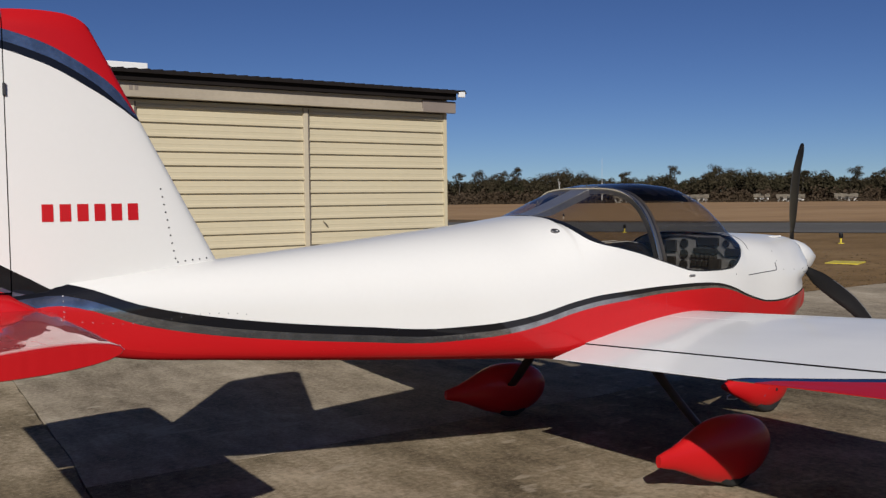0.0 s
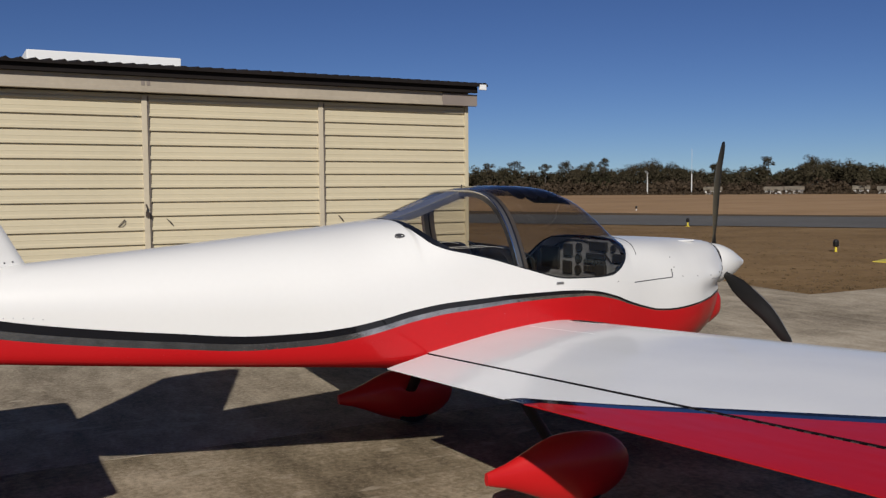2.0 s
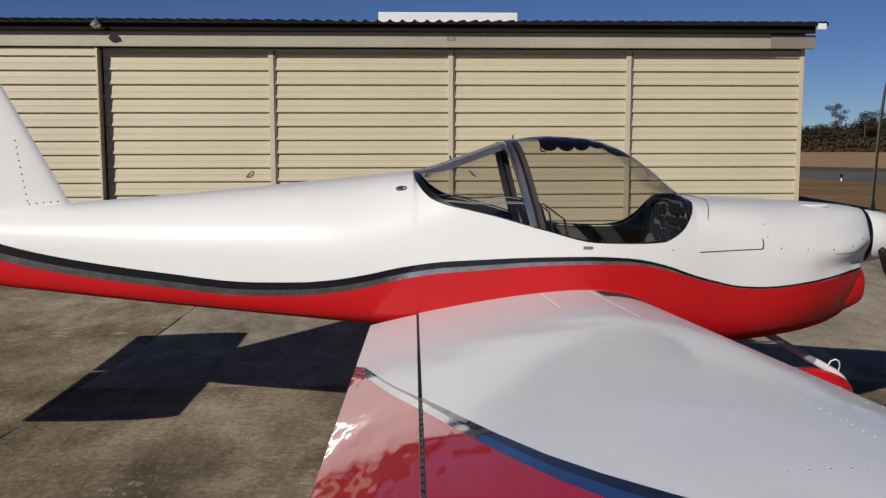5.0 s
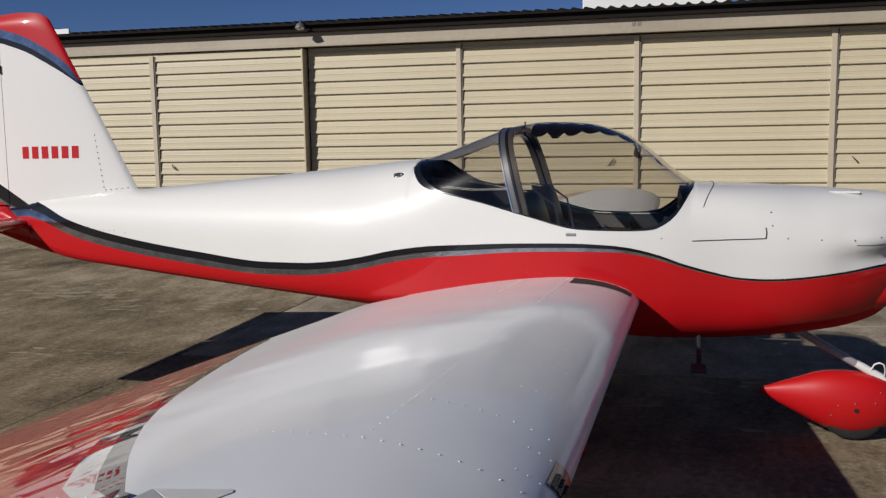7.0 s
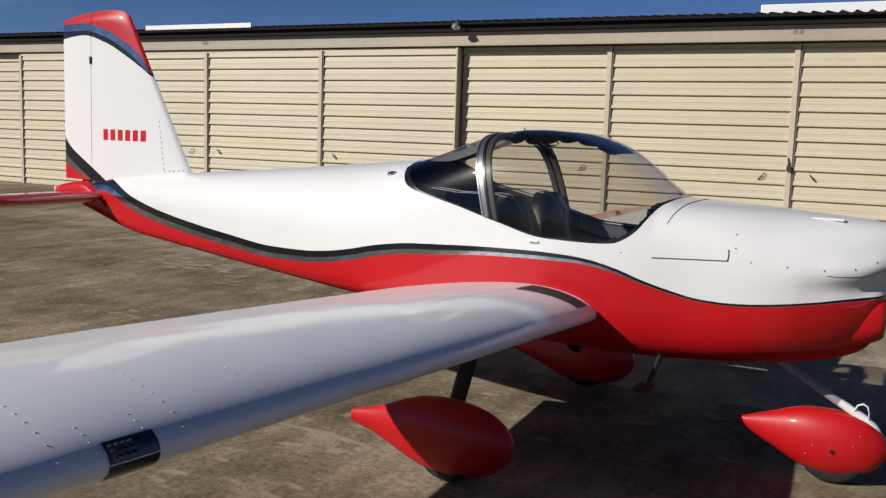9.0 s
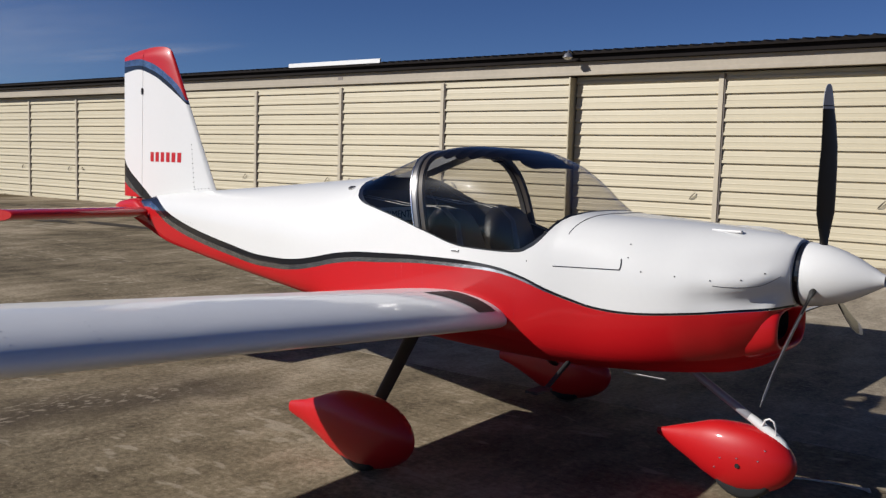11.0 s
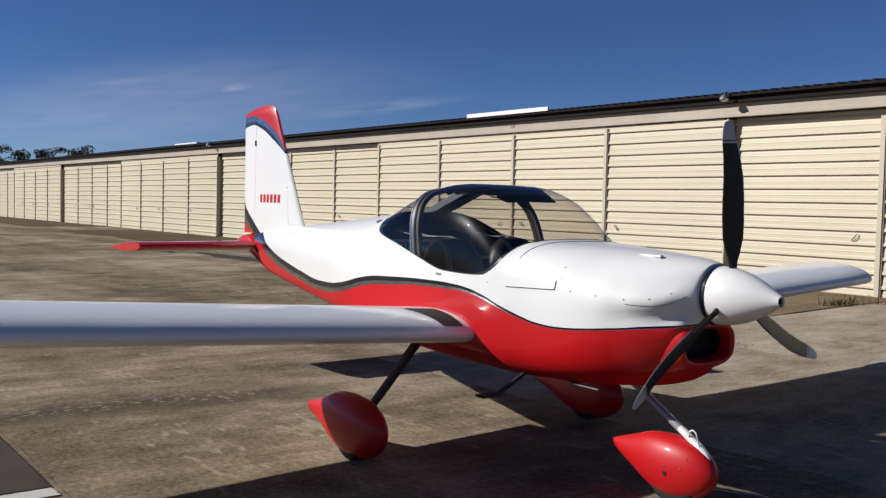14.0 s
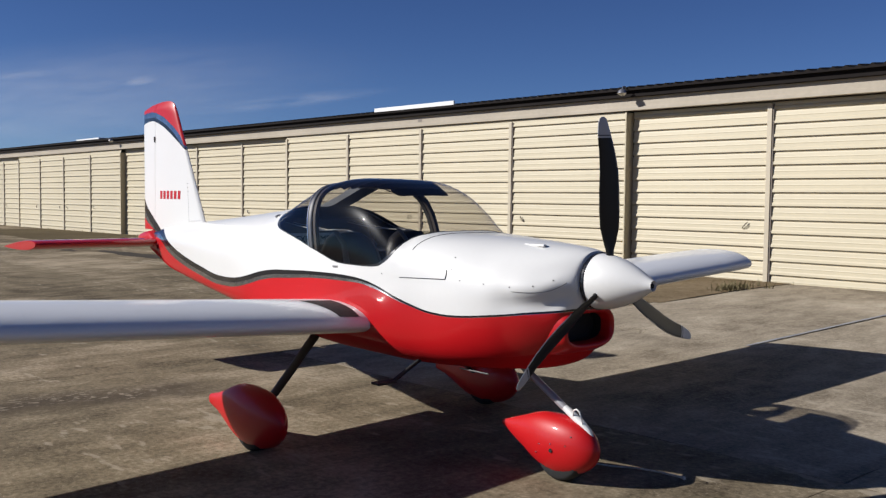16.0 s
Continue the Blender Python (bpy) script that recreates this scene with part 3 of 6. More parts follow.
def arch(s_of, width, depth, lift, n=44, z0=None):
    """A bar bent over the cabin: s_of(z) gives its station, lift how far it stands off the glass."""
    bm = bmesh.new()
    rings = []
    zt0 = top_z(s_of(1.6))
    zlow = z0 or sill_z(s_of(1.2)) + 0.004
    angs = [math.asin((zlow - 0.96) / (zt0 - 0.96)) + (math.pi / 2 - math.asin((zlow - 0.96) / (zt0 - 0.96))) * k / n for k in range(n + 1)]
    half = []
    for a in angs:
        z = 0.96 + (zt0 - 0.96) * math.sin(a)
        s = s_of(z)
        half.append((s, body_y(s, min(z, top_z(s) - 1e-6)), z))
    half[-1] = (half[-1][0], 0.0, top_z(half[-1][0]))
    pts = [(s, -y, z) for s, y, z in half] + [(s, y, z) for s, y, z in half[-2::-1]]
    c = Vector((0, 0.96))
    for i, (s, y, z) in enumerate(pts):
        p0, p1 = pts[max(i - 1, 0)], pts[min(i + 1, len(pts) - 1)]
        t = Vector((p1[1] - p0[1], p1[2] - p0[2])).normalized()
        nrm = Vector((-t.y, t.x))
        if nrm.dot(Vector((y, z - 0.96))) < 0:
            nrm = -nrm
        ring = []
        for ds, dn in ((-width / 2, lift), (width / 2, lift), (width / 2, lift - depth), (-width / 2, lift - depth)):
            ring.append(bm.verts.new((-(s + ds), y + nrm.x * dn, z + nrm.y * dn)))
        rings.append(ring)
    for r0, r1 in zip(rings, rings[1:]):
        for k in range(4):
            bm.faces.new((r0[k], r0[(k + 1) % 4], r1[(k + 1) % 4], r1[k]))
    bm.faces.new(rings[0][::-1])
    bm.faces.new(rings[-1])
    bmesh.ops.recalc_face_normals(bm, faces=bm.faces)
    return bm


bar_s = lambda z: 2.165 + 0.26 * (z - 1.175)
roll_bar = part("roll_bar", arch(lambda z: bar_s(z) + 0.018, 0.032, 0.034, 0.004), GREYBAR, plane, "bare grey metal roll bar arched behind the seats", smooth=False)
part("canopy_bow", arch(lambda z: bar_s(z) - 0.024, 0.028, 0.028, -0.005), BARCOL, canopy, "dark brown-grey rear bow of the canopy", smooth=False)
part("weather_strip", arch(lambda z: bar_s(z) - 0.004, 0.011, 0.026, 0.002), TRIM, roll_bar, "black rubber joint strip")
# added bright strip stands in for the highlight on the bar's rear edge
part("weather_strip", arch(lambda z: bar_s(z) + 0.032, 0.007, 0.006, 0.009), CHROME, roll_bar, "bright strip drawing the bar's edge highlight")

# spine over the rear window
bm = bmesh.new()
rows = []
for s in np.linspace(2.24, 2.77, 14):
    w = 0.075
    ys = np.linspace(-w, w, 5)
    row = []
    for y in ys:
        z = top_z(s)
        zz = np.linspace(mid_z(s), z, 160)
        k = int(np.argmin([abs(body_y(s, q) - abs(y)) for q in zz]))
        row.append(bm.verts.new((-s, y, zz[k] + 0.003)))
    deep = 0.012 + 0.034 * smoothstep(2.77, 2.60, s)
    row = [bm.verts.new((-s, -w, row[0].co.z - deep))] + row + [bm.verts.new((-s, w, row[-1].co.z - deep))]
    rows.append(row)
for a, b in zip(rows, rows[1:]):
    for k in range(7):
        bm.faces.new((a[k], b[k], b[(k + 1) % 7], a[(k + 1) % 7]))
bmesh.ops.recalc_face_normals(bm, faces=bm.faces)
part("spine", bm, RAIL, rear, "bare metal centre rail")

# sun shade cloth bunched under the canopy's crown
bm = bmesh.new()
rows = []
for i, s in enumerate(np.linspace(1.64, 2.14, 49)):
    w = 0.385 - 0.15 * smoothstep(2.0, 1.6, s) + 0.022 * abs(math.sin(i * 0.3927)) ** 0.7
    row = []
    for y in np.linspace(-w, 0.55 * w, 13):
        u = min(abs(y) / half_w(s), 0.999)
        z = mid_z(s) + (top_z(s) - mid_z(s)) * (1 - u ** square(s)) ** (1 / square(s))
        row.append(bm.verts.new((-s, y, z - 0.005 - 0.006 * abs(math.sin(i * 0.3927)) ** 0.7)))
    rows.append(row)
for a, b in zip(rows, rows[1:]):
    for k in range(12):
        bm.faces.new((a[k], b[k], b[k + 1], a[k + 1]))
bmesh.ops.solidify(bm, geom=bm.faces[:], thickness=0.004)
part("sun_shade", bm, CLOTH, canopy, "dark cloth sun shade with a scalloped edge", smooth=True)
bm = bmesh.new()
tube(bm, [(-2.09, 0.0, 1.60), (-2.09, -0.015, 1.563), (-2.08, 0.0, 1.553), (-2.06, 0.045, 1.553), (-2.05, 0.06, 1.563), (-2.05, 0.045, 1.60)], 0.005, 6)
part("latch_handle", bm, RUBBER, canopy, "black latch handle loop", smooth=True)

# cabin: lining, floor, bulkhead, seats, panel
cabin_st = [s for s in np.arange(1.30, 2.90, 0.05)]
loft(cabin_st, lambda s: spread(s, 0.66, (sill_z(s) if s < GLASS_REAR else 1.36) - 0.004 if s > GLASS_FRONT else 1.20, 10), "cabin_lining", LINER, fuselage, "dark cabin side lining", caps=False, inset=0.014)
for sgn in (-1, 1):
    bm = bmesh.new()
    rows = [[bm.verts.new((-s, sgn * body_y(s, z, 0.020), z)) for z in np.linspace(sill_z(s) - 0.085, sill_z(s) - 0.014, 4)] for s in np.arange(1.70, 2.061, 0.03)]
    for a, b in zip(rows, rows[1:]):
        for k in range(3):
            bm.faces.new((a[k], b[k], b[k + 1], a[k + 1]))
    bmesh.ops.solidify(bm, geom=bm.faces[:], thickness=0.003)
    bmesh.ops.recalc_face_normals(bm, faces=bm.faces)
    part("sill_trim", bm, LEGW, fuselage, "pale grey inner sill trim", smooth=False)
part("cabin_floor", boxed(-2.86, -0.45, 0.70, -1.3, 0.45, 0.73), LINER, fuselage, "dark cabin floor")
bm = bmesh.new()
pts = [(y, z) for z in (0.72, 0.9, 1.05, 1.18, 1.28, 1.36) for y in (body_y(2.86, z, 0.02),)]
vs = [bm.verts.new((-2.86, y, z)) for y, z in pts] + [bm.verts.new((-2.86, -y, z)) for y, z in pts[::-1]]
bm.faces.new(vs)
bmesh.ops.solidify(bm, geom=bm.faces[:], thickness=0.02)
part("bulkhead", bm, BULK, fuselage, "brown-grey rear bulkhead")
part("parcel_shelf", boxed(-2.85, -0.44, 1.13, -2.28, 0.44, 1.15, bevel=0.006), LINER, fuselage, "dark parcel shelf behind the seats")
placard = part("placard", boxed(-2.838, -0.27, 1.172, -2.830, 0.27, 1.254, bevel=0.002), PALE, fuselage, "pale lettered board behind the seats")
font = bpy.data.curves.new("lettering", "FONT")
font.body, font.size, font.align_x, font.extrude = "EXPERIMENTAL", 0.066, "CENTER", 0.0006
writer = bpy.data.objects.new("lettering", font)
scene.collection.objects.link(writer)
letters = bpy.data.meshes.new_from_object(writer.evaluated_get(bpy.context.evaluated_depsgraph_get()))
bpy.data.objects.remove(writer)
letters.materials.clear()
letters.materials.append(DARK)
put("lettering", letters, placard, "dark block letters", Matrix(((0, 0, 1, -2.8285), (1, 0, 0, 0), (0, 1, 0, 1.189), (0, 0, 0, 1))))


def seat(y0):
    bm = bmesh.new()
    # backrest with a rounded top
    prof = [(0.80, 0.22), (0.95, 0.235), (1.08, 0.235), (1.17, 0.215), (1.24, 0.17), (1.28, 0.10), (1.29, 0.03)]
    rings = []
    for z, w in prof:
        lean = 2.05 + (z - 0.8) * 0.28
        t = 0.055
        rings.append([bm.verts.new((-(lean + ds), y0 + dy, z)) for ds, dy in ((-t, -w * 0.8), (-t * 1.3, 0), (-t, w * 0.8), (-t * 0.4, w), (t * 0.6, w * 0.9), (t, 0), (t * 0.6, -w * 0.9), (-t * 0.4, -w))])
    for a, b in zip(rings, rings[1:]):
        for k in range(8):
            bm.faces.new((a[k], a[(k + 1) % 8], b[(k + 1) % 8], b[k]))
    bm.faces.new(rings[0][::-1])
    bm.faces.new(rings[-1])
    bmesh.ops.recalc_face_normals(bm, faces=bm.faces)
    back = part("seat_back", bm, CLOTH, plane, "black upholstered seat back", smooth=True)
    part("seat_cushion", boxed(-2.06, y0 - 0.22, 0.70, -1.60, y0 + 0.22, 0.84, bevel=0.035), CLOTH, back)
    bm = bmesh.new()
    tube(bm, [(-2.13, y0 - 0.13, 1.30), (-2.02, y0 - 0.14, 1.22), (-1.98, y0 - 0.13, 1.02), (-1.90, y0 - 0.17, 0.87)], 0.022, 6, flat=0.2)
    part("seat_belt", bm, GREYBAR, back, "grey shoulder belt", smooth=True)
    for dy in (-0.07, 0.05):
        bm = bmesh.new()
        tube(bm, [(-2.17, y0 + dy, 1.285), (-2.24, y0 + dy * 0.95, 1.296), (-2.46, y0 + dy * 0.8, 1.292), (-2.72, y0 + dy * 0.6, 1.318), (-2.84, y0 + dy * 0.5, 1.330)], 0.008, 6, flat=0.3)
        part("harness_strap", bm, PALE, back, "pale harness strap", smooth=True)


seat(-0.26)
seat(0.26)
# instrument panel and glare shield
bm = bmesh.new()
ps = 1.405
zs = np.linspace(0.94, 1.30, 9)
yy = [min(body_y(ps, z, 0.03), 0.50) for z in zs[:-1]] + [0.30]
vs = [bm.verts.new((-ps - 0.05 * (1.3 - z), -y, z)) for y, z in zip(yy, zs)] + [bm.verts.new((-ps - 0.05 * (1.3 - z), y, z)) for y, z in zip(yy[::-1], zs[::-1])]
bm.faces.new(vs)
bmesh.ops.solidify(bm, geom=bm.faces[:], thickness=0.012)
panel = part("instrument_panel", bm, PANEL, plane, "grey instrument panel with dark gauges")
face_x = lambda z: -ps - 0.05 * (1.3 - z)
for y, z, w, h in ((0.09, 1.225, 0.09, 0.08), (0.09, 1.115, 0.09, 0.08), (-0.22, 1.262, 0.17, 0.055), (-0.20, 1.20, 0.19, 0.036), (-0.42, 1.20, 0.11, 0.05), (0.28, 1.17, 0.20, 0.14)):
    part("gauge", boxed(face_x(z) - 0.022, y - w / 2, z - h / 2, face_x(z) - 0.006, y + w / 2, z + h / 2, bevel=0.006), DARK, panel, "black gauge face")
for y, z, r in ((-0.02, 1.245, 0.03), (-0.02, 1.175, 0.03), (-0.02, 1.105, 0.03), (-0.36, 1.255, 0.022), (-0.42, 1.13, 0.026)):
    bm = bmesh.new()
    lathe(bm, [(r, -0.004), (r, -0.016), (r * 0.86, -0.018), (r * 0.84, -0.012)], 18, "x", (face_x(z), y, z))
    part("dial", bm, DARK, panel, "round black dial")
for k in range(6):
    bm = bmesh.new()
    lathe(bm, [(0.013, -0.006), (0.013, -0.022), (0.009, -0.026)], 12, "x", (face_x(1.163), -0.10 - 0.036 * k, 1.163))
    part("knob", bm, RUBBER, panel, "black round knob")
for k in range(4):
    part("switch", boxed(face_x(1.118) - 0.022, -0.125 - k * 0.046, 1.10, face_x(1.118) - 0.006, -0.09 - k * 0.046, 1.137, bevel=0.003), DARK, panel, "black rocker switch")
bm = bmesh.new()
tube(bm, [(-1.42, -0.33, 1.06), (-1.46, -0.33, 1.08), (-1.48, -0.33, 1.11)], 0.014, 8)
box(bm, -1.495, -0.375, 1.07, -1.475, -0.285, 1.16, bevel=0.006)
part("device_mount", bm, RUBBER, panel, "black device mount")
bm = bmesh.new()
rows = []
for s in np.linspace(1.365, 1.425, 5):
    row = []
    for k in np.linspace(-1, 1, 13):
        w = 0.31 + 0.04 * smoothstep(1.365, 1.425, s)
        z = 1.296 - 0.13 * abs(k) ** 2.4
        row.append(bm.verts.new((-s, k * w, z)))
    rows.append(row)
for a, b in zip(rows, rows[1:]):
    for k in range(12):
        bm.faces.new((a[k], b[k], b[k + 1], a[k + 1]))
part("glare_shield", bm, CLOTH, panel, "black glare shield", smooth=True)
for y in (-0.24, 0.24):
    bm = bmesh.new()
    tube(bm, [(-1.62, y, 0.70), (-1.66, y, 0.92), (-1.69, y, 1.05)], 0.014, 8)
    part("control_stick", bm, RUBBER, plane, "black control stick", smooth=True)

# spinner, back plate, three blades
bm = bmesh.new()
lathe(bm, [(0.002, -0.028), (0.020, -0.028), (0.022, -0.006), (0.026, 0.002), (0.032, -0.012), (0.055, -0.050), (0.087, -0.105), (0.116, -0.170), (0.135, -0.235), (0.1435, -0.295), (0.144, -0.322)], 40, "x", (0, 0, 1.092))
spinner = part("spinner", bm, WHITE, plane, "white pointed spinner", smooth=True)
bm = bmesh.new()
lathe(bm, [(0.10, -0.322), (0.149, -0.322), (0.149, -0.335), (0.14, -0.338), (0.14, -0.352), (0.10, -0.352)], 40, "x", (0, 0, 1.092))
part("back_plate", bm, BLACK, spinner, "black spinner back plate", smooth=False)
bm = bmesh.new()
lathe(bm, [(0.012, 0.0), (0.012, -0.03)], 12, "x", (-0.002, 0, 1.092))
part("spinner_hole", bm, DARK, spinner, "dark bolt recess")


def blade_mesh():
    rs = [0.10, 0.125, 0.15, 0.20, 0.27, 0.36, 0.46, 0.56, 0.66, 0.72, 0.725, 0.735, 0.74, 0.75, 0.80, 0.822, 0.83]
    ch = curve([(0.10, 0.036), (0.15, 0.042), (0.20, 0.070), (0.27, 0.104), (0.36, 0.114), (0.46, 0.115), (0.56, 0.107), (0.66, 0.093), (0.74, 0.078), (0.80, 0.058), (0.822, 0.040), (0.83, 0.016)])
    tw = curve([(0.10, 34), (0.25, 30), (0.38, 26), (0.65, 21), (0.83, 17)])
    verts, faces, slots = [], [], []
    n = 16
    for r in rs:
        c, a = ch(r), radians(tw(r))
        th = 1.0 * (1 - smoothstep(0.10, 0.22, r)) + 0.13 * smoothstep(0.10, 0.28, r)
        sweep = -0.045 * smoothstep(0.45, 0.83, r) ** 2
        for k in range(n):
            q = k * math.tau / n
            u, v = 0.5 * c * math.cos(q) + sweep, 0.5 * c * th * math.sin(q)
            # u across the disc turned by the pitch towards the flight direction
            verts.append((u * math.sin(a) + v * math.cos(a) + 0.014 * max((r - 0.3) / 0.53, 0) ** 2, u * math.cos(a) - v * math.sin(a), r))
    for i in range(len(rs) - 1):
        for k in range(n):
            faces.append((i * n + k, i * n + (k + 1) % n, (i + 1) * n + (k + 1) % n, (i + 1) * n + k))
            rm = 0.5 * (rs[i] + rs[i + 1])
            slots.append(1 if (rm > 0.74 or 0.725 < rm < 0.735) and math.sin((k + 0.5) * math.tau / n) > 0 else 2 if k in (0, n - 1) and rm > 0.36 else 0)
    faces += [tuple(range(n))[::-1], tuple((len(rs) - 1) * n + k for k in range(n))]
    slots += [0, 1]
    return mesh_of("propeller_blade", verts, faces, [BLADE, TIPGREY, RAIL], True, slots)


bm_me = blade_mesh()
for ang in (3.0, -118.5, 121.5):
    put("propeller_blade", bm_me, plane, "black propeller blade with a grey tip", Matrix.Translation((-0.262, 0, 1.10)) @ Matrix.Rotation(radians(ang), 4, "X"))

# air scoop under the spinner
bm = bmesh.new()
rings = []
for x, w, h, zc in ((-0.54, 0.245, 0.150, 0.815), (-0.46, 0.228, 0.132, 0.828), (-0.405, 0.213, 0.117, 0.839), (-0.390, 0.206, 0.110, 0.841), (-0.380, 0.198, 0.102, 0.842), (-0.377, 0.190, 0.093, 0.842), (-0.382, 0.182, 0.084, 0.841), (-0.400, 0.176, 0.078, 0.840), (-0.45, 0.172, 0.074, 0.840), (-0.52, 0.170, 0.072, 0.840)):
    rings.append([bm.verts.new((x, w * math.copysign(abs(math.cos(a)) ** 0.6, math.cos(a)), zc + h * math.copysign(abs(math.sin(a)) ** 0.7, math.sin(a)))) for a in np.linspace(0, math.tau, 36, endpoint=False)])
for i, (a, b) in enumerate(zip(rings, rings[1:])):
    for k in range(36):
        bm.faces.new((a[k], a[(k + 1) % 36], b[(k + 1) % 36], b[k])).material_index = 1 if i > 7 else 0
bmesh.ops.recalc_face_normals(bm, faces=bm.faces)
scoop = part("air_scoop", bm, [RED, DARK], plane, "red chin scoop round a dark inlet", smooth=True)
bm = bmesh.new()
vs = [bm.verts.new((-0.500, 0.176 * math.copysign(abs(math.cos(a)) ** 0.6, math.cos(a)), 0.840 + 0.077 * math.copysign(abs(math.sin(a)) ** 0.7, math.sin(a)))) for a in np.linspace(0, math.tau, 36, endpoint=False)]
bm.faces.new(vs[::-1])
part("inlet", bm, DARK, scoop, "dark inlet core")


def on_body(s, z, lift=0.0, sgn=-1):
    """A point of the skin on one side, lifted off it."""
    return Vector((-s, sgn * (body_y(s, z) + lift), z))


def seam(pts, width=0.0025, name="panel_line", mat=SEAM, label="dark panel gap and fold line", sgn=-1):
    bm = bmesh.new()
    tube(bm, [on_body(s, z, 0.0006, sgn) for s, z in pts], width, 5)
    part(name, bm, mat, fuselage, label, smooth=True)


for sgn in (-1, 1):
    seam([(s, 1.072 - 0.030 * (s - 1.03)) for s in np.linspace(1.03, 1.36, 16)], sgn=sgn)
    seam([(1.03 - 0.004 * math.sin(k), z) for k, z in zip(np.linspace(0, 3, 8), np.linspace(1.072, 1.122, 8))], 0.003, sgn=sgn)
    top_pt = lambda s, y: mid_z(s) + (top_z(s) - mid_z(s)) * (1 - (abs(y) / half_w(s)) ** square(s)) ** (1 / square(s))
    bm = bmesh.new()
    arc = [(1.255 + 0.055 * (abs(y) / 0.440) ** 3, y) for y in np.linspace(0.0, 0.440, 26)]
    tube(bm, [(-s, sgn * y, top_pt(s, y) + 0.0005) for s, y in arc], 0.002, 5)
    part("panel_line", bm, SEAM, fuselage, "dark canopy skirt gap", smooth=True)
    # dark line laid along the cheek's fold, drawing the shade of its crease
    fold = curve([(0.36, 1.104), (0.39, 1.078), (0.415, 1.060), (0.45, 1.044), (0.50, 1.036), (0.57, 1.033), (0.63, 1.036)])
    seam([(s, fold(s)) for s in np.linspace(0.62, 0.375, 34)], 0.0011, sgn=sgn)
    for s, z in ((0.93, 1.072), (0.78, 1.063), (0.63, 1.057), (0.51, 1.068), (0.43, 1.10), (1.0, 1.13), (1.005, 1.19), (1.50, 1.075)):
        bm = bmesh.new()
        p = on_body(s, z, 0.0, sgn)
        bmesh.ops.create_icosphere(bm, subdivisions=1, radius=0.0038, matrix=Matrix.Translation(p))
        part("screw", bm, SEAM, fuselage, "dark screw head")
    # door latch tab and air vent
    p = on_body(1.925, 1.092, 0, sgn)
    part("latch_tab", boxed(-0.024, -0.005, -0.007, 0.024, 0.005, 0.007, bevel=0.003), RAIL, fuselage, "small grey latch tab", at=Matrix.Translation(p))
    p = on_body(2.83, 1.375, 0.001, sgn)
    nrm = (on_body(2.83, 1.385, 0, sgn) - on_body(2.83, 1.365, 0, sgn)).cross(Vector((1, 0, 0)))
    nrm = (nrm if nrm.y * sgn > 0 else -nrm).normalized()
    bm = bmesh.new()
    lathe(bm, [(0.009, 0.001), (0.020, 0.005), (0.023, 0.003), (0.023, -0.02)], 20, "z")
    part("air_vent", bm, GREYBAR, fuselage, "small oval grey air vent", smooth=True, at=Matrix.Translation(p) @ nrm.to_track_quat("Z", "Y").to_matrix().to_4x4() @ Matrix.Diagonal((1.25, 0.8, 1, 1)))

part("cowl_blister", boxed(-0.72, -0.155, 1.262, -0.58, -0.128, 1.274, bevel=0.005), WHITE, fuselage, "low white blister on the cowl")
part("drain_plate", boxed(-1.06, -0.30, 0.562, -0.84, -0.290, 0.570, bevel=0.002), GREYBAR, fuselage, "grey metal plate under the cowl")

# ---------- fin and rudder ----------
fin_le = lambda z: 4.595 + (z - 1.272) * 0.527
FIN_TE, HINGE = 5.80, 5.49
fin_top = curve([(5.06, 2.20), (5.11, 2.26), (5.15, 2.318), (5.195, 2.348), (5.25, 2.362), (5.336, 2.366), (5.58, 2.347), (5.88, 2.285)])
t_wb = curve([(4.95, 1.915), (4.966, 1.929), (5.16, 2.053), (5.345, 2.144), (5.565, 2.197), (5.88, 2.165)])
t_bs = curve([(4.95, 1.93), (4.970, 1.943), (5.135, 2.074), (5.343, 2.179), (5.563, 2.230), (5.88, 2.228)])
t_sr = curve([(4.95, 1.945), (4.974, 1.965), (5.021, 2.035), (5.178, 2.150), (5.363, 2.238), (5.57, 2.280), (5.88, 2.272)])
b_wb = curve([(5.20, 1.10), (5.371, 1.212), (5.528, 1.305), (5.736, 1.429), (5.88, 1.59)])
b_bs = curve([(5.20, 1.02), (5.447, 1.17), (5.534, 1.216), (5.718, 1.321), (5.88, 1.42)])
b_sr = curve([(5.20, 0.98), (5.40, 1.10), (5.535, 1.196), (5.697, 1.258), (5.88, 1.345)])


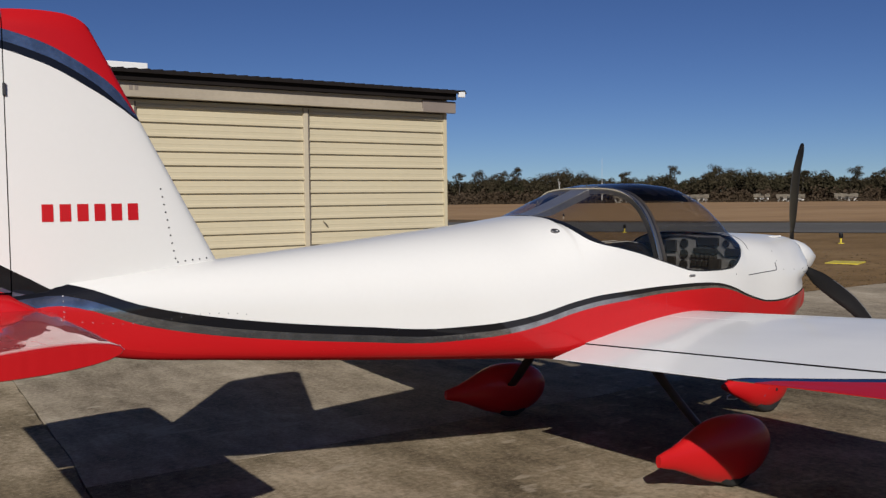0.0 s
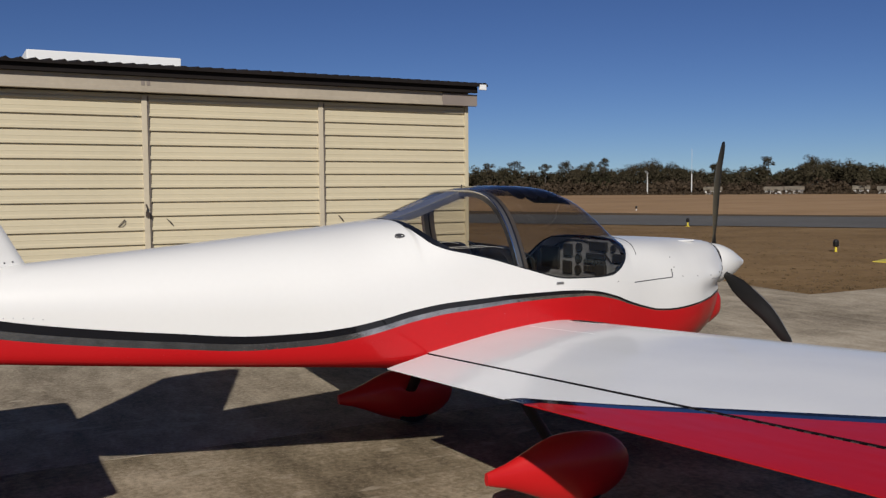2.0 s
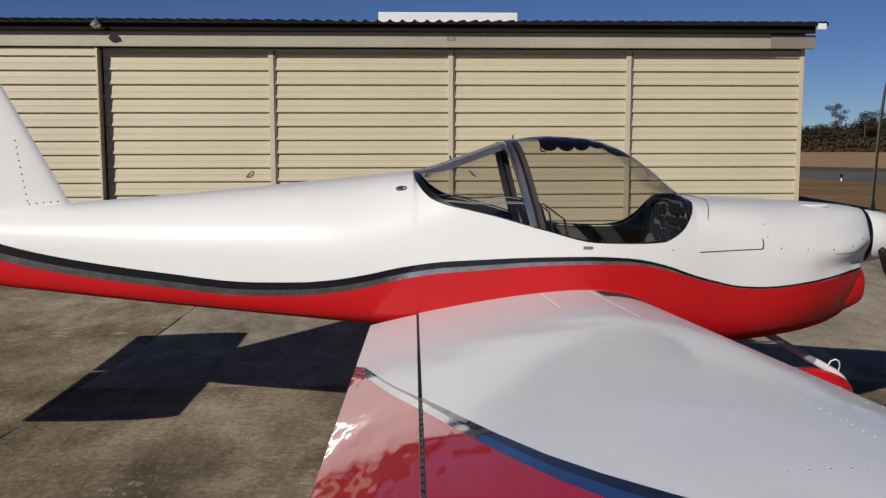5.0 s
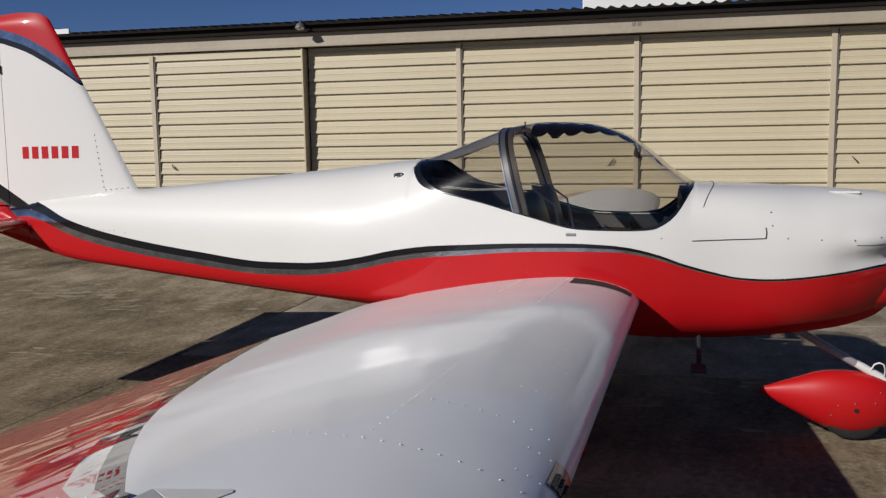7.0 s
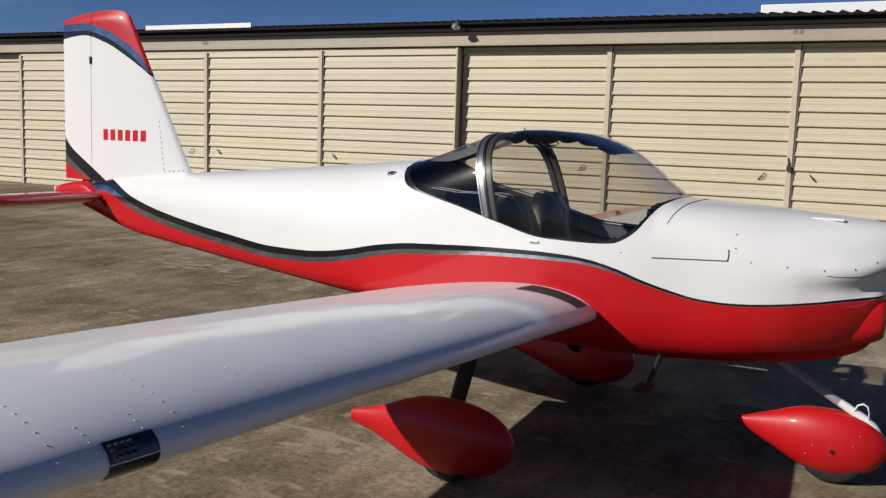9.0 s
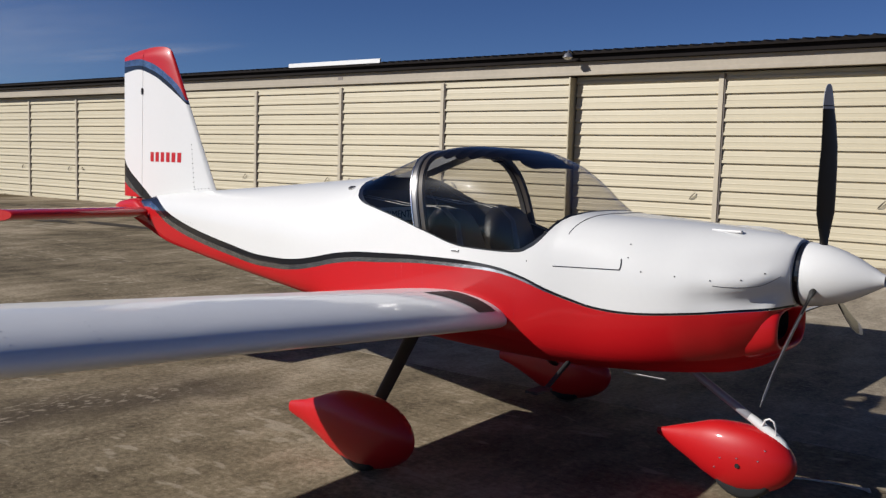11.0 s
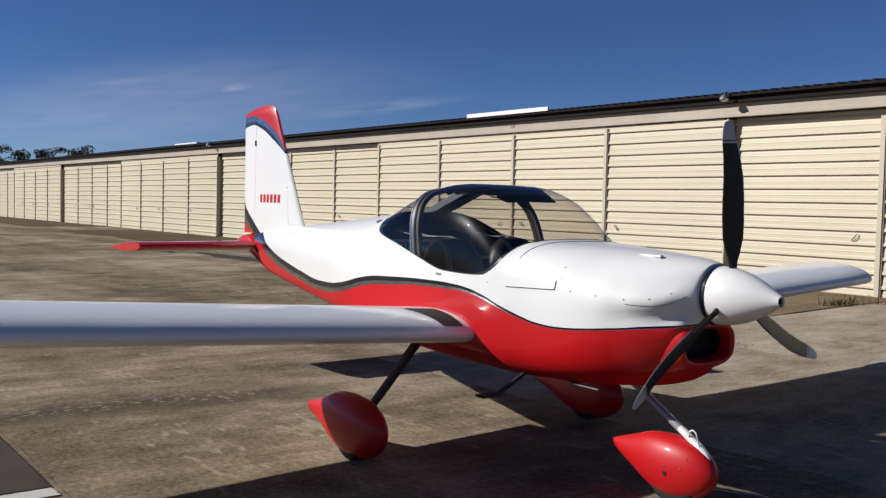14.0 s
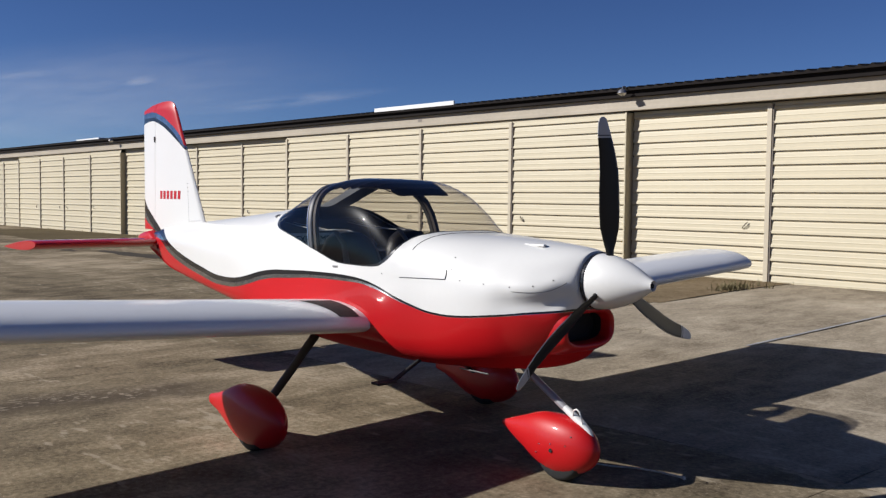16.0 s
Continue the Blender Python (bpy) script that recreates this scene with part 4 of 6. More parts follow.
def fin_piece(name, c0, c1, low, label):
    """Fin or rudder: columns run up the chord lines, rows follow the paint."""
    cols = 18
    bands = [(0, 3), (1, 2), (2, 2), (3, 14), (2, 1), (1, 1), (0, 6)]
    verts, faces, slots, rowcount = [], [], [], None
    for sgn in (-1, 1):
        for i in range(cols + 1):
            c = i / cols

            def s_at(z):
                a, b = c0(z), c1(z)
                return a + (b - a) * (c ** 1.4)

            def solve(f):
                z = 1.8
                for _ in range(40):
                    z = 0.5 * z + 0.5 * f(s_at(z))
                return z
            zt = solve(lambda s: fin_top(s) if s > 5.06 else 9.0) if s_at(2.3) > 5.10 else min(2.345, (5.10 - 4.617) / 0.527 + 1.272 + 0.02)
            zt = min(zt, 2.366)
            zl = low
            cut = [zl] + [min(max(solve(f), zl), zt) for f in (b_sr, b_bs, b_wb, t_wb, t_bs, t_sr)] + [zt]
            zs = [zl]
            for (_, k), z0, z1 in zip(bands, cut, cut[1:]):
                zs += [z0 + (z1 - z0) * j / k for j in range(1, k + 1)]
            rowcount = len(zs)
            for z in zs:
                s = s_at(z)
                le = fin_le(z)
                cc = min(max((s - le) / (FIN_TE - le), 0), 1)
                th = (0.115 - 0.045 * (z - 1.2)) * (1.9 * cc ** 0.55 * (1 - cc) ** 0.75) * 0.62 + 0.004
                th *= 1 - 0.85 * smoothstep(zt - 0.09, zt + 0.01, z) ** 2
                if cc <= 0.0:
                    th = 0.0
                verts.append((-s, sgn * th, z))
    m = rowcount
    strip = [b for b, k in bands for _ in range(k)]
    half = (cols + 1) * m
    for g in (0, 1):
        for i in range(cols):
            for k in range(m - 1):
                a, b = g * half + i * m + k, g * half + (i + 1) * m + k
                q = (a, b, b + 1, a + 1)
                faces.append(q if g == 1 else q[::-1])
                slots.append(strip[k])
    for i in (0, cols):
        for k in range(m - 1):
            a, b = i * m + k, half + i * m + k
            faces.append((a, a + 1, b + 1, b))
            slots.append(strip[k])
    for i in range(cols):
        for k in (0, m - 1):
            a, b = i * m + k, half + i * m + k
            faces.append((a, a + m, b + m, b))
            slots.append(strip[min(k, m - 2)])
    me = mesh_of(name, verts, faces, [RED, SILVER, BLACK, WHITE], True, slots)
    bm = bmesh.new()
    bm.from_mesh(me)
    bmesh.ops.remove_doubles(bm, verts=bm.verts, dist=0.0003)
    bmesh.ops.recalc_face_normals(bm, faces=bm.faces)
    bm.to_mesh(me)
    bm.free()
    me.set_sharp_from_angle(angle=radians(50))
    return put(name, me, plane, label)


fin = fin_piece("fin", fin_le, lambda z: HINGE - 0.0025, 1.17, "white tail fin with a red tip and black silver stripe")
rudder = fin_piece("rudder", lambda z: HINGE + 0.0025, lambda z: FIN_TE, 1.19, "white rudder with a red tip and foot")
part("rudder_hinge", boxed(-HINGE - 0.006, -0.05, 2.0, -HINGE + 0.006, 0.05, 2.05, bevel=0.002), SEAM, rudder, "dark hinge bolt")
part("rudder_core", boxed(-HINGE - 0.0025, -0.02, 1.20, -HINGE + 0.0025, 0.02, 2.33), SEAM, rudder, "dark hinge gap")


def fin_side(s, z):
    le = fin_le(z)
    cc = min(max((s - le) / (FIN_TE - le), 0), 1)
    return (0.115 - 0.045 * (z - 1.2)) * (1.9 * cc ** 0.55 * (1 - cc) ** 0.75) * 0.62 + 0.004


# rivets on the fin fairing; the registration is shown as plain bars
for sgn in (-1, 1):
    bm = bmesh.new()
    for k in range(10):
        s, z = 4.86 - 0.006 * k, 1.615 - 0.035 * k
        bmesh.ops.create_icosphere(bm, subdivisions=1, radius=0.0045, matrix=Matrix.Translation((-s, sgn * fin_side(s, z), z)))
    for k in range(5):
        s, z = 4.795 - 0.035 * k, 1.283 + 0.003 * k
        bmesh.ops.create_icosphere(bm, subdivisions=1, radius=0.0045, matrix=Matrix.Translation((-s, sgn * fin_side(s, z), z)))
    rv = part("fin_rivets", bm, SEAM, fin, "dark rivet heads")
    tagged(rv, kind="stuff")
    for k in range(6):
        s0 = 5.365 - k * 0.0705
        s1 = s0 - 0.046
        bm = bmesh.new()
        vs = []
        for s, z in ((s0, 1.478), (s1, 1.478), (s1, 1.552), (s0, 1.552)):
            vs.append(bm.verts.new((-s, sgn * (fin_side(s, z) + 0.0015), z)))
        bm.faces.new(vs if sgn < 0 else vs[::-1])
        part("marking_bar", bm, RED, fin, "red painted marking bar")


def wing_section(c, t):
    """Upper and lower offset of the aerofoil at a chord fraction, as parts of the chord."""
    camber = 0.02 * (1 - ((c - 0.25) / 0.75) ** 1.15) if c > 0.25 else 0.02 * (1 - ((0.25 - c) / 0.25) ** 2)
    th = t * 5 * (0.2969 * c ** 0.5 - 0.126 * c - 0.3516 * c ** 2 + 0.2843 * c ** 3 - 0.1015 * c ** 4)
    return camber + th, camber - th


# ---------- stabilator ----------
def stab_half(sgn):
    verts, faces, slots = [], [], []
    cs = [0.5 * (1 - math.cos(math.pi * k / 14)) for k in range(15)]
    ys = [0.02, 0.4, 0.8, 1.11, 1.156, 1.164, 1.169, 1.171]
    for y in ys:
        tip = min(max((y - 1.156) / 0.015, 0.0), 1.0)
        a, b = 5.325 + 0.006 * tip ** 2, 6.17 - 0.006 * tip ** 2
        ch = b - a
        loop = [(c, 1) for c in cs] + [(c, -1) for c in cs[-2:0:-1]]
        for c, up in loop:
            t = 0.105 * (1 - 0.10 * tip ** 2) * 5 * (0.2969 * c ** 0.5 - 0.126 * c - 0.3516 * c ** 2 + 0.2843 * c ** 3 - 0.1036 * c ** 4)
            verts.append((-(a + ch * c), sgn * y, 1.085 - 0.05 * c + up * t * ch))
    m = len(cs) * 2 - 2
    for i in range(len(ys) - 1):
        for k in range(m):
            q = (i * m + k, i * m + (k + 1) % m, (i + 1) * m + (k + 1) % m, (i + 1) * m + k)
            faces.append(q if sgn < 0 else q[::-1])
    faces += [tuple(range(m)), tuple((len(ys) - 1) * m + k for k in range(m))]
    me = mesh_of("stabilator", verts, faces, REDWING, True)
    me.set_sharp_from_angle(angle=radians(55))
    return me


for sgn in (-1, 1):
    sb = put("stabilator", stab_half(sgn), plane, "glossy red all-moving tailplane half")
    bm = bmesh.new()
    tube(bm, [(-5.98, sgn * 0.10, 1.069), (-5.98, sgn * 1.04, 1.069)], 0.003, 5)
    part("tab_gap", bm, SEAM, sb, "dark trim tab gap")
# bright rivets along the red tail
for sgn in (-1, 1):
    bm = bmesh.new()
    for k in range(20):
        q = 4.55 + 0.04 * k
        z = 1.045 + 0.012 * math.sin(k * 0.4)
        bmesh.ops.create_icosphere(bm, subdivisions=1, radius=0.0032, matrix=Matrix.Translation(on_body(q, z, 0.0, sgn)))
    for k in range(9):
        bmesh.ops.create_icosphere(bm, subdivisions=1, radius=0.0034, matrix=Matrix.Translation(on_body(5.30, 0.99 + 0.022 * k, 0.0, sgn)))
    tagged(part("tail_rivets", bm, CHROME, fuselage, "bright rivet heads"), kind="stuff")
    bm = bmesh.new()
    for k in range(26):
        q = 1.75 + 0.052 * k
        for z in (0.80,):
            bmesh.ops.create_icosphere(bm, subdivisions=1, radius=0.0028, matrix=Matrix.Translation(on_body(q + 1.2, z + 0.05, 0.0, sgn)))
    for k in range(12):
        for q in (2.02,):
            bmesh.ops.create_icosphere(bm, subdivisions=1, radius=0.0028, matrix=Matrix.Translation(on_body(q, 0.90 - 0.022 * k, 0.0, sgn)))
    tagged(part("belly_rivets", bm, RED, fuselage, "red painted rivet heads"), kind="stuff")
# bright rivet columns down the red sides
for sgn in (-1, 1):
    bm = bmesh.new()
    for q in (1.56, 2.14, 2.29, 2.33, 2.64):
        z = white_z(q) - band_w(q) - 0.022
        while z > (0.74 if q < 1.6 else 0.90):
            bmesh.ops.create_icosphere(bm, subdivisions=1, radius=0.0019, matrix=Matrix.Translation(on_body(q, z, 0.0, sgn)))
            z -= 0.026
    tagged(part("side_rivets", bm, CHROME, fuselage, "bright rivet heads"), kind="stuff")
# tail cone fairing behind the rudder foot
bm = bmesh.new()
rings = []
for s, w, z0, z1 in ((5.30, 0.12, 1.00, 1.09), (5.42, 0.112, 1.05, 1.135), (5.50, 0.106, 1.06, 1.180), (5.55, 0.10, 1.06, 1.185), (5.68, 0.082, 1.06, 1.172), (5.80, 0.062, 1.06, 1.15), (5.87, 0.045, 1.062, 1.13), (5.89, 0.02, 1.07, 1.115)):
    zc, h = (z0 + z1) / 2, (z1 - z0) / 2
    rings.append([bm.verts.new((-s, w * math.copysign(abs(math.cos(a)) ** 0.7, math.cos(a)), zc + h * math.copysign(abs(math.sin(a)) ** 0.7, math.sin(a)))) for a in np.linspace(0, math.tau, 20, endpoint=False)])
for a, b in zip(rings, rings[1:]):
    for k in range(20):
        bm.faces.new((a[k], a[(k + 1) % 20], b[(k + 1) % 20], b[k]))
bm.faces.new(rings[-1])
bmesh.ops.recalc_face_normals(bm, faces=bm.faces)
cone = part("tail_fairing", bm, RED, plane, "red tail fairing", smooth=True)
part("tail_light", boxed(-5.92, -0.012, 1.085, -5.885, 0.012, 1.125, bevel=0.004), LAMPW, cone, "small white tail light")
part("tail_slot", boxed(-5.69, -0.0935, 1.092, -5.60, 0.0935, 1.110, bevel=0.003), DARK, cone, "dark hinge slot")

# ---------- wings ----------
LE, CH, HL = 1.60, 1.385, 2.75
SPAN, DIHEDRAL = {-1: 3.90, 1: 3.82}, {-1: 0.0625, 1: 0.056}
wing_z = lambda c, y, sgn: 0.79 - 0.075 * c - 0.024 * (1 - c) ** 2 + DIHEDRAL[sgn] * (y - 0.49)
paint_y = curve([(2.05, 4.0), (2.136, 3.883), (2.20, 3.78), (2.26, 3.69), (2.355, 3.525), (2.48, 3.275), (2.595, 2.96), (2.683, 2.675), (2.76, 2.42), (2.82, 2.23), (2.88, 2.005), (2.964, 1.65)])


TIP = (-0.03, -0.02, -0.012, -0.006, -0.002, 0.0)


def chord_s(c, y):
    """Station of a chord fraction at a span: the wing is a plain rectangle."""
    return LE + CH * c


def wing_top(s, y, sgn):
    c = 0.5
    for _ in range(12):
        c = min(max(c + (s - chord_s(c, y)) / CH, 0.0), 1.0)
    return wing_z(c, y, sgn) + CH * wing_section(c, 0.141)[0]


def wing_piece(name, sgn, c_a, c_b, y_a, y_b, parent, label, nch=26, red_under=False):
    """One span of wing between two chord fractions, with the paint swoosh cut into its upper skin."""
    verts, faces, slots = [], [], []
    cs = [c_a + (c_b - c_a) * ((k / nch) ** (1.9 if c_a == 0 else 1.0)) for k in range(nch + 1)]
    nb = (8, 1, 1, 6)
    tip = SPAN[sgn]
    to_tip = y_b == tip

    def row(c):
        s = LE + CH * c
        thin = smoothstep(2.70, 2.80, s)
        e = [paint_y(s), paint_y(s) + 0.08 - 0.045 * thin, paint_y(s) + 0.17 - 0.03 * thin]
        yb = y_b - 0.042 if to_tip else y_b
        cut = [y_a] + [min(max(q, y_a), yb) for q in e] + [yb]
        ys = [y_a]
        for k, a, b in zip(nb, cut, cut[1:]):
            ys += [a + (b - a) * j / k for j in range(1, k + 1)]
        if to_tip:
            ys += [tip + d for d in TIP]
        return ys
    m = sum(nb) + 1 + (len(TIP) if to_tip else 0)
    strip = [j for j, k in zip((3, 2, 1, 0), nb) for _ in range(k)]
    tip_paint = [3 if paint_y(LE + CH * (c0 + c1) / 2) > tip - 0.03 else 0 for c0, c1 in zip(cs, cs[1:])]
    for up in (0, 1):
        for c in cs:
            off = wing_section(c, 0.141)[up]
            for y in row(c):
                # the tip rounds off over its last hand's width
                q = min(max((y - tip + 0.042) / 0.0425, 0.0), 1.0)
                cc = 0.32 + (c - 0.32) * (1 - 0.05 * q * q)
                mean = 0.5 * (wing_section(c, 0.141)[0] + wing_section(c, 0.141)[1])
                o = mean + (off - mean) * math.sqrt(max(1 - q ** 3, 0.0))
                verts.append((-(chord_s(c, y) + CH * (cc - c)), sgn * y, wing_z(c, y, sgn) + CH * o))
    half = len(cs) * m
    for g in (0, 1):
        for i in range(len(cs) - 1):
            for k in range(m - 1):
                a, b = g * half + i * m + k, g * half + (i + 1) * m + k
                q = (a, a + 1, b + 1, b)
                faces.append(q if (g == 0) == (sgn > 0) else q[::-1])
                slots.append((strip[k] if k < len(strip) else tip_paint[i]) if g == 0 else (0 if red_under and k < len(strip) and strip[k] == 0 else 3))
    for i in ([0, len(cs) - 1]):
        for k in range(m - 1):
            faces.append((i * m + k, i * m + k + 1, half + i * m + k + 1, half + i * m + k))
            slots.append(2 if (i == 0 and c_a > 0) or (i > 0 and c_b < 1) else strip[min(k, len(strip) - 1)])
    for k in (0, m - 1):
        for i in range(len(cs) - 1):
            faces.append((i * m + k, (i + 1) * m + k, half + (i + 1) * m + k, half + i * m + k))
            slots.append(0 if paint_y(LE + CH * (cs[i] + cs[i + 1]) / 2) < (y_a if k == 0 else y_b) else 3)
    me = mesh_of(name, verts, faces, [REDWING, SILVERW, BLACKW, WINGW], True, slots)
    bm = bmesh.new()
    bm.from_mesh(me)
    bmesh.ops.remove_doubles(bm, verts=bm.verts, dist=0.0003)
    bmesh.ops.recalc_face_normals(bm, faces=bm.faces)
    bm.to_mesh(me)
    bm.free()
    me.set_sharp_from_angle(angle=radians(50))
    return put(name, me, parent, label)


KNUCKLE_ME = bpy.data.meshes.new("hinge_knuckle")
bm = boxed(-0.0035, -0.011, -0.004, 0.0035, 0.011, 0.004)
bm.to_mesh(KNUCKLE_ME)
bm.free()
KNUCKLE_ME.materials.append(GREYBAR)
H0, H1 = (HL - LE) / CH, (HL + 0.011 - LE) / CH
for sgn in (-1, 1):
    wing = wing_piece("wing", sgn, 0.0, H0, 0.38, SPAN[sgn], plane, "glossy white wing with a red swoosh near its tip")
    flap = wing_piece("flaperon", sgn, H1, 1.0, 0.531, 3.54, wing, "white flaperon turning red outboard", nch=6, red_under=True)
    flap.location.z = -0.003
    wing_piece("aft_tip", sgn, H1 - 0.006, 1.0, 3.55, SPAN[sgn], wing, "red rear wing tip", nch=6, red_under=True)
    bm = bmesh.new()
    rows = [[bm.verts.new((-s, sgn * y, wing_top(s, y, sgn) - dz)) for s, dz in ((q0 - 0.001, 0.008), (q0 + 0.009, 0.008), (q0 + 0.009, 0.03), (q0 - 0.001, 0.03))] for y in np.linspace(0.47, 3.54, 12) for q0 in (chord_s(H0, y),)]
    for a, q in zip(rows, rows[1:]):
        for k in range(4):
            bm.faces.new((a[k], a[(k + 1) % 4], q[(k + 1) % 4], q[k]))
    bmesh.ops.recalc_face_normals(bm, faces=bm.faces)
    part("hinge_gap", bm, DARK, wing, "dark flaperon hinge gap")
    for y in np.arange(2.45, 3.52, 0.052):
        put("hinge_knuckle", KNUCKLE_ME, wing, at=Matrix.Translation((-(HL + 0.005), sgn * y, wing_top(HL + 0.005, y, sgn) - 0.008)))
    # rivet lines, chordwise over the ribs and spanwise over the spar
    bm = bmesh.new()
    dome = [(0.0023, 0.0), (0.0019, 0.0006), (0.0009, 0.0009)]
    for y in (1.87, 2.42, 2.69, 2.97, 3.245, 3.56):
        for s in np.arange(1.615, 2.18 if y > 3.5 else 1.93 if y > 3.2 else 1.76, 0.034):
            lathe(bm, dome, 6, "z", (-s, sgn * (y - 0.12 * (s - 1.638)), wing_top(s, y, sgn)))
    for y in (3.344, 3.477):
        for s in (1.612, 1.632, 1.652, 1.672):
            lathe(bm, dome, 6, "z", (-s, sgn * y, wing_top(s, y, sgn)))
    for y in np.arange(1.95, 3.54, 0.046):
        lathe(bm, dome, 6, "z", (-1.925, sgn * y, wing_top(1.925, y, sgn)))
    y = SPAN[sgn] - 0.055
    for s in np.arange(1.62, 2.42, 0.05):
        lathe(bm, dome, 6, "z", (-s, sgn * y, wing_top(s, y, sgn)))
    rv = part("wing_rivets", bm, RIVETW, wing, "rows of bright rivet heads")
    tagged(rv, kind="stuff")
    # lap joints of the skin, along the two spars
    for q, y0, y1 in ((1.925, 0.58, 1.60), (2.157, 0.58, 1.15)):
        bm = bmesh.new()
        rows = [[bm.verts.new((-(q + d), sgn * y, wing_top(q + d, y, sgn) + lift)) for d, lift in ((-0.003, 0.0001), (-0.002, 0.0007), (0.002, 0.0007), (0.003, 0.0001))] for y in np.linspace(y0, y1, 24)]
        for r0, r1 in zip(rows, rows[1:]):
            for k in range(3):
                bm.faces.new((r0[k], r0[k + 1], r1[k + 1], r1[k]))
        bmesh.ops.recalc_face_normals(bm, faces=bm.faces)
        part("skin_joint", bm, JOINTW, wing)
    # black walkway patch by the wing root, on the leading edge
    bm = bmesh.new()
    rows = []
    for s in np.linspace(1.63, 1.90, 9):
        rows.append([bm.verts.new((-s, sgn * y, wing_top(s, y, sgn) + 0.003)) for y in np.linspace(0.567 + 0.06 * (s - 1.63), 0.706 + 0.38 * (s - 1.63), 5)])
    for a, b in zip(rows, rows[1:]):
        for k in range(4):
            bm.faces.new((a[k], a[k + 1], b[k + 1], b[k]))
    bmesh.ops.recalc_face_normals(bm, faces=bm.faces)
    part("walkway_patch", bm, RUBBER, wing, "black anti-slip patch at the wing root", smooth=True)
    # position light let into the tip, with its dark aft window
    zt = lambda s, y: wing_top(s, y, sgn) + 0.0018
    out = SPAN[sgn] - 3.90
    for nm, mat, lab, corners in (("position_light", LAMPW, "flat pale wing tip light cover", ((2.127, 3.820), (2.006, 3.818), (2.001, 3.828), (2.012, 3.860), (2.030, 3.872), (2.070, 3.874))), ("light_window", PANEL, "dark aft light window", ((2.131, 3.820), (2.075, 3.875), (2.140, 3.879)))):
        bm = bmesh.new()
        up = [bm.verts.new((-s, sgn * (y + out), zt(s, y + out))) for s, y in corners]
        dn = [bm.verts.new((-s, sgn * (y + out), zt(s, y + out) - 0.02)) for s, y in corners]
        bm.faces.new(up)
        for k in range(len(up)):
            bm.faces.new((up[k], up[(k + 1) % len(up)], dn[(k + 1) % len(up)], dn[k]))
        bmesh.ops.recalc_face_normals(bm, faces=bm.faces)
        part(nm, bm, mat, wing, lab)
    # landing light set into the leading edge near the right tip
    if sgn > 0:
        continue
    bm = bmesh.new()
    rows = []
    for c in [0.0, 0.002, 0.005, 0.008, 0.011, 0.015, 0.018]:
        rows.append([bm.verts.new((-chord_s(c, y) + 0.002, sgn * y, wing_z(c, y, sgn) + CH * wing_section(c, 0.141)[0] + 0.002)) for y in np.linspace(3.328, 3.458, 5)])
    low_rows = []
    for c in [0.0, 0.003, 0.008, 0.016, 0.024]:
        low_rows.append([bm.verts.new((-chord_s(c, y) + 0.002, sgn * y, wing_z(c, y, sgn) + CH * wing_section(c, 0.141)[1] - 0.002)) for y in np.linspace(3.328, 3.458, 5)])
    for rr in (rows, low_rows):
        for a, b in zip(rr, rr[1:]):
            for k in range(4):
                bm.faces.new((a[k], a[k + 1], b[k + 1], b[k]))
    bmesh.ops.recalc_face_normals(bm, faces=bm.faces)
    lamp = part("landing_light", bm, TRIM, wing, "dark landing light window in the leading edge", smooth=True)
    at = lambda c, y, up: (-chord_s(c, y) + 0.003, sgn * y, wing_z(c, y, sgn) + CH * wing_section(c, 0.141)[0] + up)
    bm = bmesh.new()
    rows = [[bm.verts.new(at(c, y, 0.003)) for y in np.linspace(3.388, 3.454, 4)] for c in (0.0002, 0.001, 0.003, 0.006, 0.010, 0.014)]
    for a, b in zip(rows, rows[1:]):
        for k in range(3):
            bm.faces.new((a[k], a[k + 1], b[k + 1], b[k]))
    bmesh.ops.recalc_face_normals(bm, faces=bm.faces)
    part("lens_plate", bm, BARCOL, lamp, "dull brown lamp reflector plate", smooth=True)
    for i in range(4):
        for c in (0.0018, 0.0062, 0.0115):
            bm = bmesh.new()
            lathe(bm, [(0.0065, 0.0), (0.0055, 0.0015), (0.003, 0.002)], 10, "z", at(c, 3.396 + 0.0165 * i, 0.0035))
            part("lens_cell", bm, DARK, lamp, "small dark round light cell")


